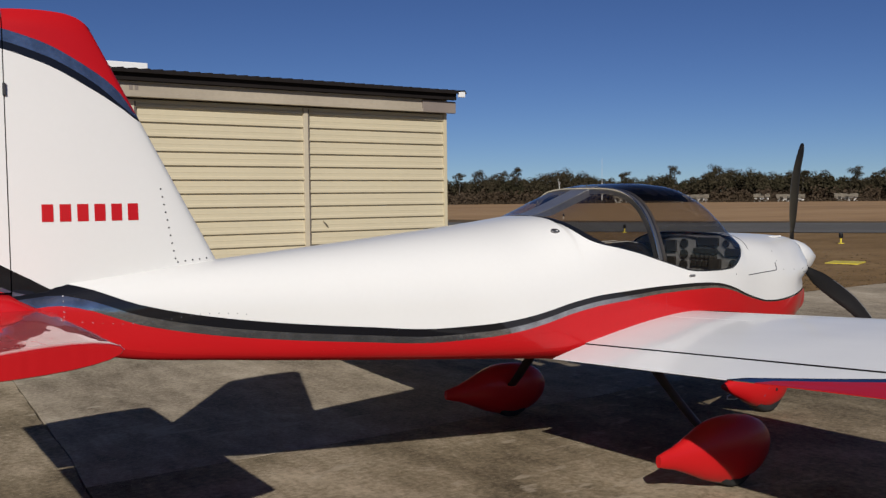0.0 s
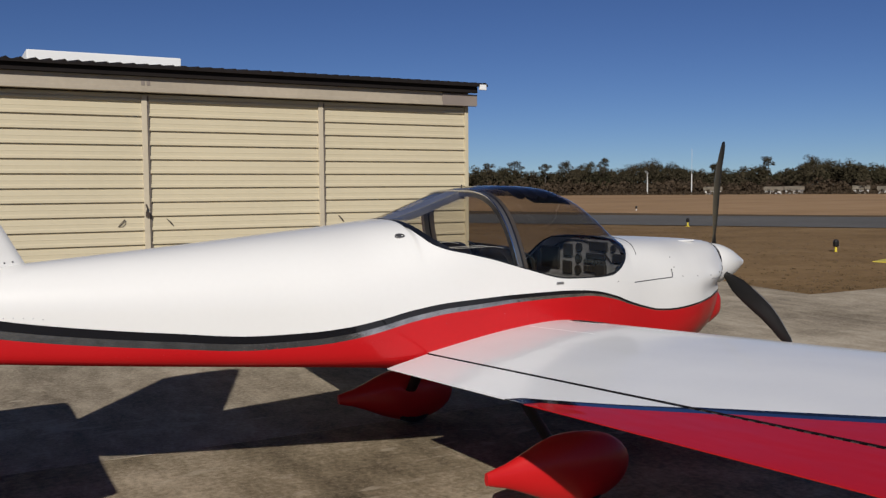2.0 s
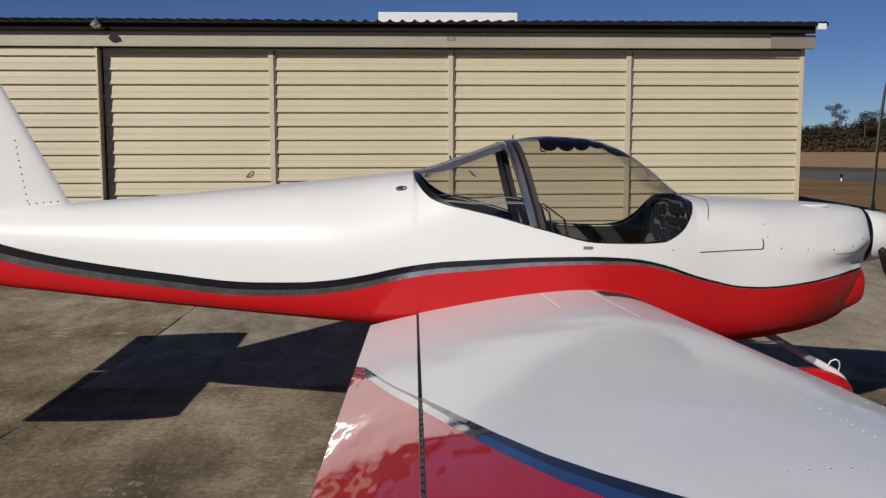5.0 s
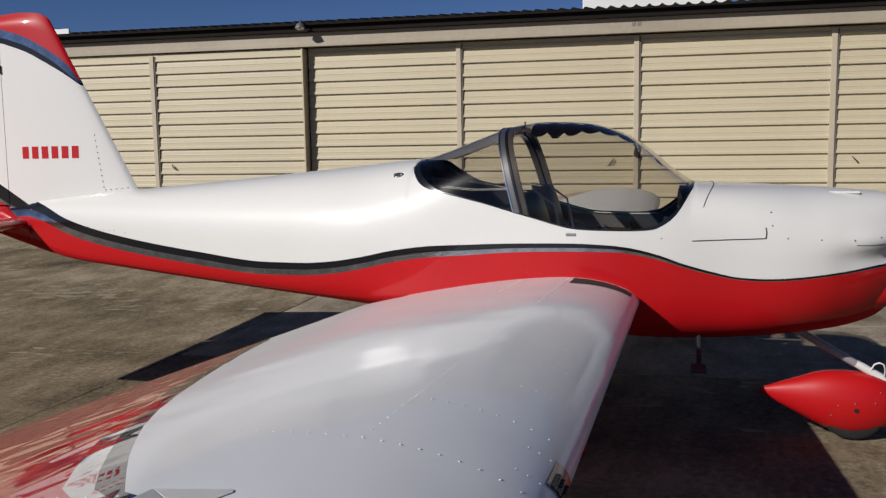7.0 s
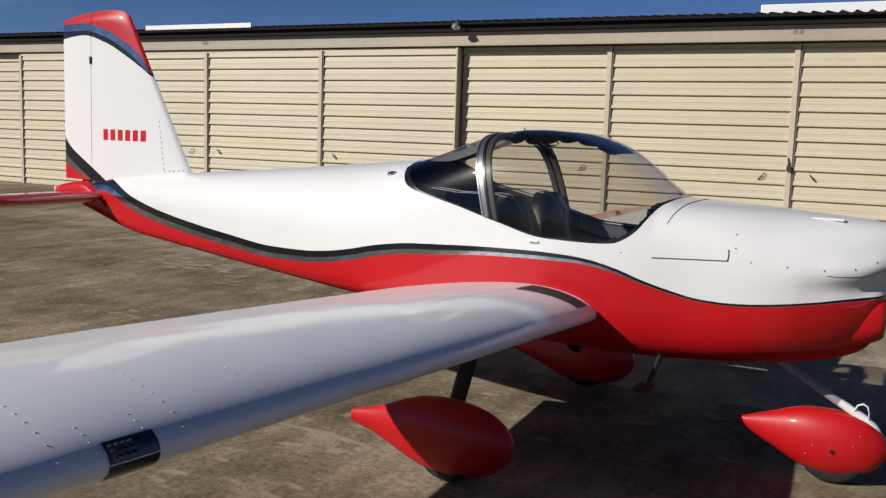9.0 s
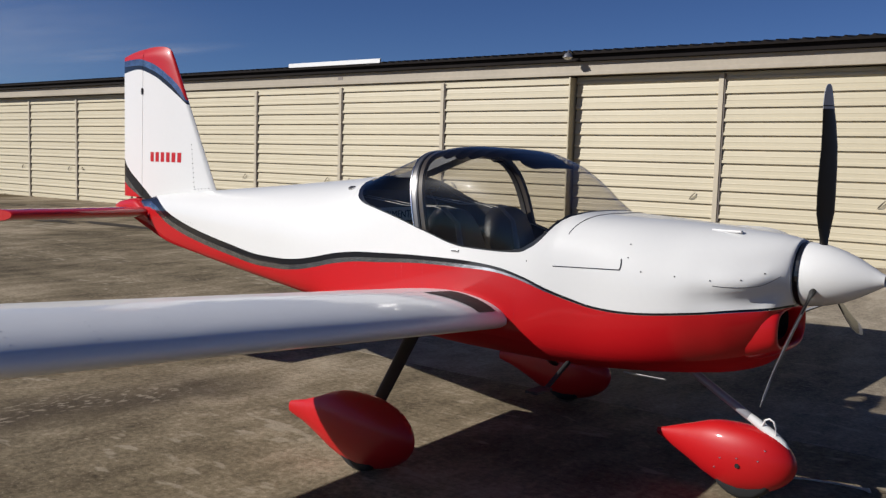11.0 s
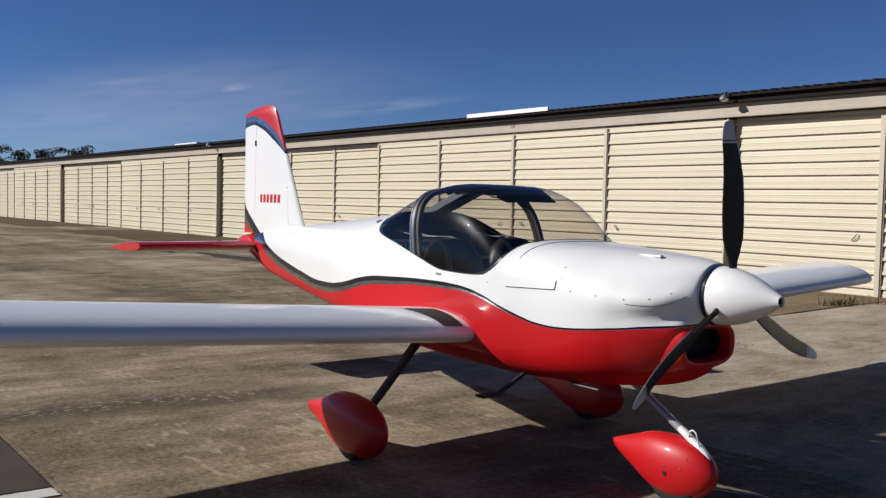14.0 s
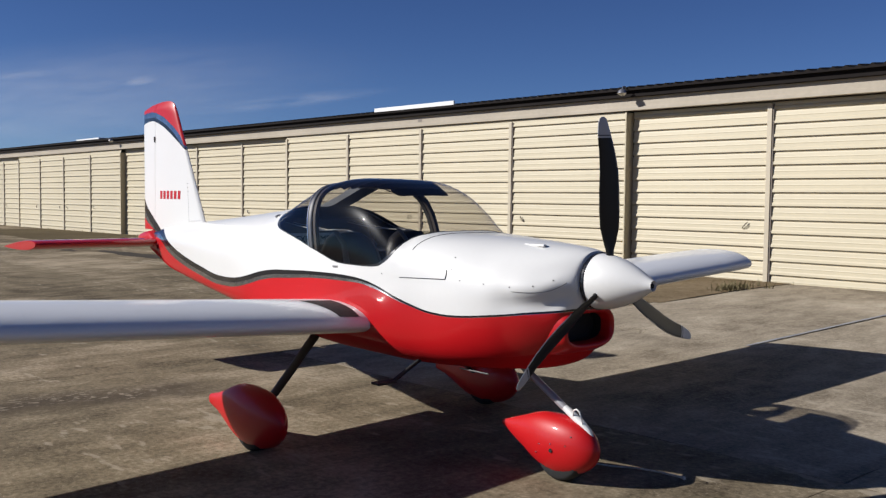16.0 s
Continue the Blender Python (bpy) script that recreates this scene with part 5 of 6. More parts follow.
# ---------- undercarriage ----------
def wheel_fairing(s_tail, s_front, y, z_low, z_high, width, s_axle, radius, label, tail=0.64, blunt=0.10, screws=()):
    length = s_tail - s_front
    prof = curve([(0.0, 0.04), (0.015, 0.25), (0.05, 0.48), (0.10, 0.67), (0.18, 0.85), (0.28, 0.96), (0.38, 1.0), (0.55, 0.90), (0.72, 0.60), (0.88, max(0.31, 1.75 * blunt)), (0.985, 1.15 * blunt), (1.0, blunt)])
    zc = curve([(0.0, 0.50), (0.35, 0.50), (0.6, 0.53 + 0.14 * (tail - 0.5)), (1.0, tail)])
    bm = bmesh.new()
    rings = []
    h = (z_high - z_low)
    for u in [0.0, 0.012, 0.03, 0.06, 0.1, 0.15, 0.21, 0.28, 0.36, 0.45, 0.54, 0.63, 0.72, 0.80, 0.88, 0.94, 1.0]:
        r = prof(u)
        s = s_front + length * u
        rings.append([bm.verts.new((-s, y + 0.5 * width * r * math.copysign(abs(math.cos(a)) ** 0.85, math.cos(a)), max(z_low + h * zc(u) + 0.5 * h * r * math.sin(a), z_low - 0.004))) for a in np.linspace(0, math.tau, 28, endpoint=False)])
    for a, b in zip(rings, rings[1:]):
        for k in range(28):
            bm.faces.new((a[k], a[(k + 1) % 28], b[(k + 1) % 28], b[k]))
    bm.faces.new(rings[0][::-1])
    bm.faces.new(rings[-1])
    bmesh.ops.recalc_face_normals(bm, faces=bm.faces)
    f = part("wheel_fairing", bm, REDGEL, plane, label, smooth=True)
    bm = bmesh.new()
    lathe(bm, [(radius * 0.5, -0.062), (radius * 0.86, -0.062), (radius * 0.97, -0.048), (radius, -0.02), (radius, 0.02), (radius * 0.97, 0.048), (radius * 0.86, 0.062), (radius * 0.5, 0.062)], 32, "y", (-s_axle, y, radius))
    part("tyre", bm, RUBBER, f, "black rubber tyre", smooth=True)
    for sg in (-1, 1) if screws else ():
        bm = bmesh.new()
        lathe(bm, [(0.011, -0.006), (0.011, 0.006)], 12, "y", (-s_axle, y + sg * 0.485 * width, radius + 0.01))
        part("axle_hole", bm, DARK, f, "dark axle access hole")
        for ds, dz in screws:
            bm = bmesh.new()
            u = (s_axle + ds - s_front) / length
            rr = prof(u)
            zz = radius + dz
            q = min(max((zz - (z_low + h * zc(u))) / (0.5 * h * rr), -0.95), 0.95)
            bmesh.ops.create_icosphere(bm, subdivisions=1, radius=0.005, matrix=Matrix.Translation((-(s_axle + ds), y + sg * 0.5 * width * rr * (1 - q * q) ** 0.425, zz)))
            part("screw", bm, CHROME, f, "bright screw head")
    return f


for sgn in (-1, 1):
    wheel_fairing(2.665, 1.80, sgn * 0.968, 0.014, 0.382, 0.208, 2.12, 0.175, "red teardrop fairing over a main wheel", 0.55, 0.17)
    bm = bmesh.new()
    tube(bm, [(-2.24, sgn * 0.430, 0.66), (-2.225, sgn * 0.525, 0.57), (-2.205, sgn * 0.670, 0.425), (-2.185, sgn * 0.788, 0.315), (-2.16, sgn * 0.937, 0.19)], [0.046, 0.044, 0.042, 0.040, 0.038], 10, flat=0.3)
    part("gear_leg", bm, LEGDARK, plane, "dark flat spring leg", smooth=True)
wheel_fairing(1.005, 0.312, 0.0, 0.030, 0.352, 0.215, 0.552, 0.165, "red teardrop fairing over the nose wheel", 0.62, 0.10, ((-0.115, 0.100), (-0.09, 0.05), (0.005, 0.045), (0.085, 0.03), (0.115, -0.023)))
bm = bmesh.new()
tube(bm, [(-0.92, 0, 0.62), (-0.851, 0, 0.567), (-0.547, 0, 0.391)], 0.020, 12)
nose_leg = part("nose_leg", bm, LEGW, plane, "pale painted nose leg", smooth=True)
bm = bmesh.new()
tube(bm, [(-0.572, 0, 0.405), (-0.52, 0, 0.378), (-0.43, 0, 0.326), (-0.385, 0, 0.292), (-0.358, 0, 0.262)], [0.017, 0.021, 0.022, 0.020, 0.012], 12)
part("leg_fairing", bm, WHITE, nose_leg, "white leg fairing", smooth=True)
bm = bmesh.new()
tube(bm, [(-0.478, -0.015, 0.358), (-0.462, -0.028, 0.396), (-0.440, -0.034, 0.407), (-0.420, -0.034, 0.397), (-0.410, -0.028, 0.365), (-0.415, -0.015, 0.325)], 0.0045, 8)
part("tow_lug", bm, WHITE, nose_leg, "white looped tow lug", smooth=True)
for sgn in (-1, 1):
    bm = bmesh.new()
    tube(bm, [(-1.32, sgn * 0.34, 0.60), (-1.32, sgn * 0.46, 0.54), (-1.322, sgn * 0.56, 0.487), (-1.325, sgn * 0.59, 0.482)], 0.012, 8)
    box(bm, -1.36, sgn * 0.625 - 0.065, 0.478, -1.29, sgn * 0.625 + 0.065, 0.492, bevel=0.004)
    part("boarding_step", bm, RUBBER, plane, "black boarding step", smooth=False)
bm = bmesh.new()
tube(bm, [(-0.98, 0.12, 0.62), (-0.98, 0.12, 0.545), (-1.05, 0.12, 0.53)], 0.018, 10)
part("exhaust_pipe", bm, GREYBAR, plane, "short grey exhaust pipe", smooth=True)
bm = bmesh.new()
tube(bm, [(-2.235, 0.03, 1.61), (-2.235, 0.03, 1.642)], 0.004, 6)
part("antenna", bm, IRON, plane, "small dark antenna pegs", smooth=True)

# ---------- hangar ----------
FRONT, BACK = 14.70, 14.85          # the two tracks of the sliding doors
RIB, DOOR_H, BEAM_Z = 0.2285, 3.02, 3.172
hangar = thing("hangar", pose(0, 0, 0), "long low cream metal hangar row with sliding doors and black roof", "hangar")


def siding_mesh(width, high):
    """A ribbed steel sheet, ribs running level: each one juts out with a sharp under edge."""
    prof = []
    n = int(high / RIB) + 1
    for i in range(n):
        z = i * RIB - 0.034
        for dz, out in ((0.0, -0.010), (0.003, 0.028), (0.040, 0.025), (0.062, 0.012), (0.110, 0.009), (0.116, 0.011), (0.124, 0.011), (0.132, 0.008), (0.180, 0.003), (0.194, 0.000), (0.200, -0.010)):
            if 0 <= z + dz <= high:
                prof.append((z + dz, out))
    prof = [(0.0, 0.0)] + prof + [(high, 0.0)]
    verts, faces = [], []
    for z, o in prof:
        verts += [(0.0, -o, z), (width, -o, z), (0.0, 0.035, z), (width, 0.035, z)]
    for i in range(len(prof) - 1):
        a, b = i * 4, i * 4 + 4
        faces += [(a, a + 1, b + 1, b), (a + 1, a + 3, b + 3, b + 1), (a + 2, a, b, b + 2), (a + 3, a + 2, b + 2, b + 3)]
    e = (len(prof) - 1) * 4
    faces += [(0, 2, 3, 1), (e, e + 1, e + 3, e + 2)]
    return mesh_of("door_sheet", verts, faces, CREAM, False)


bm = boxed(-0.042, -0.045, 0.0, 0.042, 0.03, DOOR_H + 0.03, bevel=0.006)
STILE_ME = bpy.data.meshes.new("stile")
bm.to_mesh(STILE_ME)
bm.free()
STILE_ME.materials.append(POST)
bm = boxed(-0.002, -0.036, 0.0, 0.028, 0.20, DOOR_H + 0.03, bevel=0.004)
END_ME = bpy.data.meshes.new("end_post")
bm.to_mesh(END_ME)
bm.free()
END_ME.materials.append(CREAM)
bm = bmesh.new()
tube(bm, [(-0.05, -0.025, -0.055), (-0.02, -0.055, -0.030), (0.03, -0.058, 0.028), (0.05, -0.028, 0.06)], 0.0065, 6)
tube(bm, [(-0.05, -0.027, -0.05), (-0.012, -0.038, 0.0), (0.024, -0.038, 0.035), (0.05, -0.028, 0.06)], 0.005, 6)
HANDLE_ME = bpy.data.meshes.new("pull_handle")
bm.to_mesh(HANDLE_ME)
bm.free()
HANDLE_ME.materials.append(IRON)
SHEETS = {}


def door(x0, x1, y, handle="", post=True):
    w = round(x1 - x0, 3)
    z = 0.10 + 0.0042 * max(min(0.5 * (x0 + x1), 0), -60)
    h = round(BEAM_Z - 0.012 - z, 2)
    if (w, h) not in SHEETS:
        SHEETS[w, h] = siding_mesh(w, h)
    d = put("sliding_door", SHEETS[w, h], hangar, "cream ribbed steel sliding door", pose(x0, y, z))
    if post:
        put("stile", STILE_ME, d, "pale beige door stile", pose(w, -0.004, 0))
        put("stile_gap", GAP_ME, d, "dark gap beside the stile", pose(w + 0.056, 0.0, 0.01))
    for h in handle:
        put("pull_handle", HANDLE_ME, d, "dark iron pull handle", pose(0.36, -0.004, 1.0) @ Matrix.Diagonal((-1, 1, 1, 1)) if h == "l" else pose(w - 0.40, -0.004, 1.0))
    return d


bm = boxed(-0.014, -0.034, 0.0, 0.014, 0.0, DOOR_H)
GAP_ME = bpy.data.meshes.new("stile_gap")
bm.to_mesh(GAP_ME)
bm.free()
GAP_ME.materials.append(GLOOM)

edges0 = [-1.60, 1.13, 4.10, 7.10, 10.03]
for i, (a, b) in enumerate(zip(edges0, edges0[1:])):
    door(a, b, BACK, "rrll"[i], post=i < 3)
edges1 = [-24.0, -21.30, -18.55, -15.75, -13.13, -10.30, -7.47, -4.60, -1.66]
edges2 = [-45.1, -42.4, -39.95, -37.5, -35.0, -32.3, -29.6, -26.85, -24.06]
edges3 = [e - 21.1 for e in edges2]
for edges in (edges1, edges2, edges3):
    for i, (a, b) in enumerate(zip(edges, edges[1:])):
        door(a, b, FRONT if i >= 4 else BACK, "rrll"[i % 4], post=i < 7)
        if i == 4:
            put("stile", STILE_ME, hangar, "pale beige door stile", pose(a + 0.04, FRONT - 0.004, 0.10 + 0.0042 * max(min(a, 0), -60)))
# bay posts: the front doors end in a deep edge
for x in (-1.66, -24.03, -45.1, -66.2):
    put("end_post", END_ME, hangar, "cream door edge post", pose(x, FRONT - 0.02, 0.10 + 0.0042 * max(x, -60)))
# padlock and chain where two doors meet
bm = bmesh.new()
tube(bm, [(4.08, BACK - 0.06, 1.40), (4.10, BACK - 0.075, 1.33), (4.09, BACK - 0.07, 1.28)], 0.012, 6)
box(bm, 4.07, BACK - 0.10, 1.20, 4.13, BACK - 0.06, 1.28, bevel=0.008)
part("padlock", bm, IRON, hangar, "dark padlock and chain")

X0, X1 = -68.0, 10.08
zr = 3.19
# lintel behind and soffit, eave shade in their colour; track beam in two steps, dark eave board
part("lintel", boxed(X0, BACK + 0.04, 3.0, X1 - 0.02, BACK + 0.25, 3.56), GLOOM, hangar, "lintel over the doors, shade put into its colour")
part("soffit", boxed(X0, 14.75, 3.42, X1, BACK + 0.04, 3.45), GLOOM, hangar, "soffit, shade put into its colour")
part("track_beam", boxed(X0, 14.66, BEAM_Z, 9.45, 14.74, 3.415, bevel=0.006), BEIGE, hangar, "weathered beige door track beam")
part("track_lip", boxed(X0, 14.63, BEAM_Z, 9.45, 14.658, 3.240, bevel=0.005), BEIGE, hangar, "beam's lower lip")
part("beam_end", boxed(9.452, 14.64, BEAM_Z, 10.20, 14.74, 3.39, bevel=0.006), BEIGED, hangar, "darker patched beam end")
part("eave_board", boxed(X0, 14.56, 3.415, 10.16, 14.66, 3.555, bevel=0.004), ROOF, hangar, "black eave board")
# corrugated roof, eave towards the apron
rv, rf = [], []
pitch = 0.2
n = int((10.34 - X0) / (pitch / 4)) + 1
for i in range(n + 1):
    x = min(X0 + i * pitch / 4, 10.34)
    h = (0.0, 0.004, 0.045, 0.010)[i % 4]
    rv += [(x, 14.48, 3.525), (x, 14.48, 3.555 + h), (x, 26.0, 4.82 + h), (x, 38.0, 3.57 + h)]
for i in range(n):
    a, b = i * 4, i * 4 + 4
    rf += [(a, b, b + 1, a + 1), (a + 1, b + 1, b + 2, a + 2), (a + 2, b + 2, b + 3, a + 3)]
put("roof", mesh_of("roof", rv, rf, ROOF, False), hangar, "black corrugated metal roof")
part("eave_cap", boxed(10.16, 14.46, 3.465, 10.30, 14.52, 3.565, bevel=0.01), ROOFW, hangar, "white eave end cap")
part("end_wall", boxed(10.03, BACK, 0.0, 10.12, 37.8, 3.58), CREAM, hangar, "cream end wall")
part("corner_trim", boxed(10.03, BACK - 0.045, 0.05, 10.10, BACK - 0.004, BEAM_Z, bevel=0.004), CREAM, hangar, "cream corner trim")
part("far_end_wall", boxed(X0 - 0.1, FRONT + 0.1, -0.2, X0, 37.8, 3.58), CREAM, hangar, "cream end wall")
part("rear_wall", boxed(X0, 37.7, -0.2, 10.1, 37.8, 3.56), CREAM, hangar, "cream rear wall")
part("white_sheet", boxed(-8.94, 14.46, 3.575, -6.14, 14.50, 3.665, bevel=0.003), ROOFW, hangar, "white sheet laid along the eave")
for x in (2.80, -41.0):
    part("roof_light", boxed(x, 19.6, 4.11, x + 3.02, 20.7, 4.43, bevel=0.02), ROOFW, hangar, "raised white roof light")
for k, x in enumerate((4.03, 4.115)):
    part("bay_mark", boxed(x, 14.654, 3.28, x + 0.055, 14.6595, 3.36), BEIGED, hangar, "faded bay mark bars")
for x in (-7.55,):
    part("bay_mark", boxed(x, 14.654, 3.28, x + 0.14, 14.6595, 3.35), BEIGED, hangar, "faded bay mark bar")
for x in (-1.55, -24.2):
    bm = bmesh.new()
    lathe(bm, [(0.016, 0.085), (0.040, 0.078), (0.068, 0.048), (0.090, 0.0), (0.080, -0.010), (0.045, -0.04), (0.01, -0.048)], 24, "z", (x, 14.38, 3.47))
    tube(bm, [(x, 14.38, 3.54), (x, 14.40, 3.59), (x, 14.46, 3.60), (x, 14.50, 3.55)], 0.014, 8)
    part("wall_lamp", bm, RAIL, hangar, "grey metal dome lamp on the eave", smooth=True)

# ---------- far field ----------
FIELD = random.Random(5)


def grass_tufts(name, spots, mat, label, h=0.12, blades=7, spread_r=0.09, parent=None):
    verts, faces = [], []
    for x, y, k in spots:
        z = rise(x, y) - 0.04
        for _ in range(blades):
            a = FIELD.uniform(0, math.tau)
            r = FIELD.uniform(0, spread_r)
            px, py = x + r * math.cos(a), y + r * math.sin(a)
            t = FIELD.uniform(0, math.tau)
            lean, hh, w = FIELD.uniform(0.1, 0.8), h * k * FIELD.uniform(0.5, 1.2), 0.012 * k
            i = len(verts)
            verts += [(px - w * math.sin(t), py + w * math.cos(t), z), (px + w * math.sin(t), py - w * math.cos(t), z), (px + lean * hh * math.cos(t), py + lean * hh * math.sin(t), z + hh)]
            faces.append((i, i + 1, i + 2))
    ob = put(name, mesh_of(name, verts, faces, mat, False), parent)
    return tagged(ob, label, "grass", kind="stuff")


spots = []
for _ in range(1500):
    u = FIELD.random() ** 1.7
    y = 8.75 + 22 * u
    x = 10.6 + FIELD.uniform(0, 24) * (0.35 + 0.65 * u)
    p = Vector((x, y, 0)) - base_pt
    if p.dot(side) < -0.4:
        spots.append((x, y, FIELD.uniform(0.6, 1.3)))
grass_tufts("grass_field", spots, VERGE, "dry tufted grass beside the pavement", 0.02)
spots = [(FIELD.uniform(2.1, 3.0), 9.02 + FIELD.gauss(0, 0.05), FIELD.uniform(0.3, 0.6)) for _ in range(90)]
spots += [(FIELD.uniform(3.42, 3.72), 8.92 + FIELD.gauss(0, 0.02), FIELD.uniform(0.2, 0.4)) for _ in range(24)]
spots += [(3.55 + FIELD.gauss(0, 0.06), 1.74 + FIELD.gauss(0, 0.02), FIELD.uniform(0.15, 0.35)) for _ in range(14)]
spots += [(1.40 + FIELD.gauss(0, 0.10), 13.3 + FIELD.gauss(0, 0.22), FIELD.uniform(0.8, 1.5)) for _ in range(70)]
spots += [(FIELD.uniform(-2.2, 1.0) + 0.3, 14.25 + FIELD.uniform(-0.28, 0.30), FIELD.uniform(0.3, 0.8)) for _ in range(300)]
bed_front = lambda x: 12.45 - 1.35 * smoothstep(0.2, 1.0, x)
bed = [(x, y, k) for x, y, k in ((FIELD.uniform(-3.1, 1.5), FIELD.uniform(11.1, 14.8), FIELD.uniform(0.25, 0.6)) for _ in range(1700)) if y > bed_front(x) + 0.06]
grass_tufts("bed_grass", bed, DRY, "short dry weeds on the dirt bed", 0.10)
spots += [(FIELD.uniform(-66, 10), 14.62 + FIELD.uniform(-0.10, 0.06), FIELD.uniform(0.3, 0.9)) for _ in range(500)]
grass_tufts("joint_grass", [(x, y, k) for x, y, k in spots], GREENISH, "dry weeds growing in joints and along the doors", 0.11)

# thin cirrus streaks low over the far end of the hangars
def cirrus(name, wide, high, density, low, full):
    m = bpy.data.materials.new(name)
    m.use_nodes = True
    n, l = m.node_tree.nodes, m.node_tree.links
    n.remove(n["Principled BSDF"])
    tc, sc, ln, fade = n.new("ShaderNodeTexCoord"), n.new("ShaderNodeMapping"), n.new("ShaderNodeVectorMath"), n.new("ShaderNodeMapRange")
    sc.inputs["Scale"].default_value = (2 / wide, 0, 2 / high)
    ln.operation = "LENGTH"
    fade.interpolation_type = "SMOOTHERSTEP"
    fade.inputs[1].default_value, fade.inputs[2].default_value, fade.inputs[3].default_value, fade.inputs[4].default_value = 0.1, 1.0, 1.0, 0.0
    l.new(tc.outputs["Object"], sc.inputs[0])
    l.new(sc.outputs[0], ln.inputs[0])
    l.new(ln.outputs["Value"], fade.inputs[0])
    st, nz, ramp, mul = n.new("ShaderNodeMapping"), n.new("ShaderNodeTexNoise"), n.new("ShaderNodeMapRange"), n.new("ShaderNodeMath")
    st.inputs["Scale"].default_value = (0.006, 1, 0.045)
    st.inputs["Location"].default_value = (wide * 0.01, 0, high * 0.1)
    nz.inputs["Scale"].default_value, nz.inputs["Detail"].default_value = 1.0, 7
    ramp.inputs[1].default_value, ramp.inputs[2].default_value, ramp.inputs[4].default_value = low, full, density
    mul.operation = "MULTIPLY"
    l.new(tc.outputs["Object"], st.inputs[0])
    l.new(st.outputs[0], nz.inputs["Vector"])
    l.new(nz.outputs[0], ramp.inputs[0])
    l.new(ramp.outputs[0], mul.inputs[0])
    l.new(fade.outputs[0], mul.inputs[1])
    tr, df, mx = n.new("ShaderNodeBsdfTransparent"), n.new("ShaderNodeBsdfDiffuse"), n.new("ShaderNodeMixShader")
    df.inputs[0].default_value = (0.8, 0.8, 0.8, 1)
    l.new(mul.outputs[0], mx.inputs[0])
    l.new(tr.outputs[0], mx.inputs[1])
    l.new(df.outputs[0], mx.inputs[2])
    l.new(mx.outputs[0], n["Material Output"].inputs[0])
    return m


for azim, elev, wide, high, tilt, density, lab in ((-72.0, 5.0, 1500, 330, 2, 0.20, "broad veil of thin cirrus low in the sky"), (-65.2, 6.72, 115, 30, 6, 0.30, "small faint wisp of cirrus"), (-57.0, 5.75, 640, 44, 3.5, 0.20, "long thin cirrus streak"), (-71.5, 6.65, 170, 22, 2, 0.24, "short faint cirrus streak")):
    a, e, far = radians(azim), radians(elev), 2400.0
    at = Matrix.Translation((8.5 + far * math.sin(a) * math.cos(e), 0.4 + far * math.cos(a) * math.cos(e), 1.5 + far * math.sin(e))) @ Matrix.Rotation(radians(24), 4, "Z") @ Matrix.Rotation(radians(-tilt), 4, "Y")
    wide /= math.cos(a + radians(24))
    bm = bmesh.new()
    rows = [[bm.verts.new((wide * (i / 16 - 0.5), 0, high * (j / 4 - 0.5))) for i in range(17)] for j in range(5)]
    for r0, r1 in zip(rows, rows[1:]):
        for k in range(16):
            bm.faces.new((r0[k], r0[k + 1], r1[k + 1], r1[k]))
    tagged(part("cloud", bm, cirrus("thin cirrus", wide, high, density, *((-0.1, 0.75) if high > 200 else (0.30, 0.72))), at=at), lab, "cloud", kind="structure")

# taxiway marker lights
bm = bmesh.new()
lathe(bm, [(0.10, 0.0), (0.10, 0.015), (0.03, 0.03), (0.028, 0.17), (0.05, 0.18)], 14)
BASE_ME = bpy.data.meshes.new("marker_stem")
bm.to_mesh(BASE_ME)
bm.free()
BASE_ME.materials.append(YELLOW)
bm = bmesh.new()
lathe(bm, [(0.055, 0.18), (0.07, 0.20), (0.068, 0.30), (0.05, 0.345), (0.01, 0.36)], 16)
HEAD_ME = bpy.data.meshes.new("marker_head")
bm.to_mesh(HEAD_ME)
bm.free()
HEAD_ME.materials.append(BLADE)
WHITE_ME = BASE_ME.copy()
WHITE_ME.materials[0] = PALE
for x, y, pale in ((28.7, 28.3, False), (26.8, 17.0, False), (20.3, 14.5, False), (46.0, 26.0, False), (22.15, 37.9, True), (43.4, 48.6, True), (42.2, 69.5, True)):
    mk = thing("taxiway_marker", pose(x, y, -0.04), "short %s taxiway marker with dark head" % ("white-stemmed" if pale else "yellow-stemmed"), "marker", "markers along the taxiway")
    put("stem", WHITE_ME if pale else BASE_ME, mk, "white stem" if pale else "yellow stem")
    put("head", HEAD_ME, mk, "dark lamp head")
bm = bmesh.new()
box(bm, -0.55, -0.45, 0.02, 0.55, 0.45, 0.06, bevel=0.01)
for sx in (-0.45, 0.45):
    for sy in (-0.35, 0.35):
        box(bm, sx - 0.03, sy - 0.03, -0.02, sx + 0.03, sy + 0.03, 0.02)
tagged(part("ground_panel", bm, YELLOW, at=pose(18.7, 11.8, -0.02, 0, 0, 20) @ Matrix.Diagonal((0.75, 0.75, 1, 1))), "flat yellow ground panel lying in the grass", "sign")

TREE = random.Random(11)


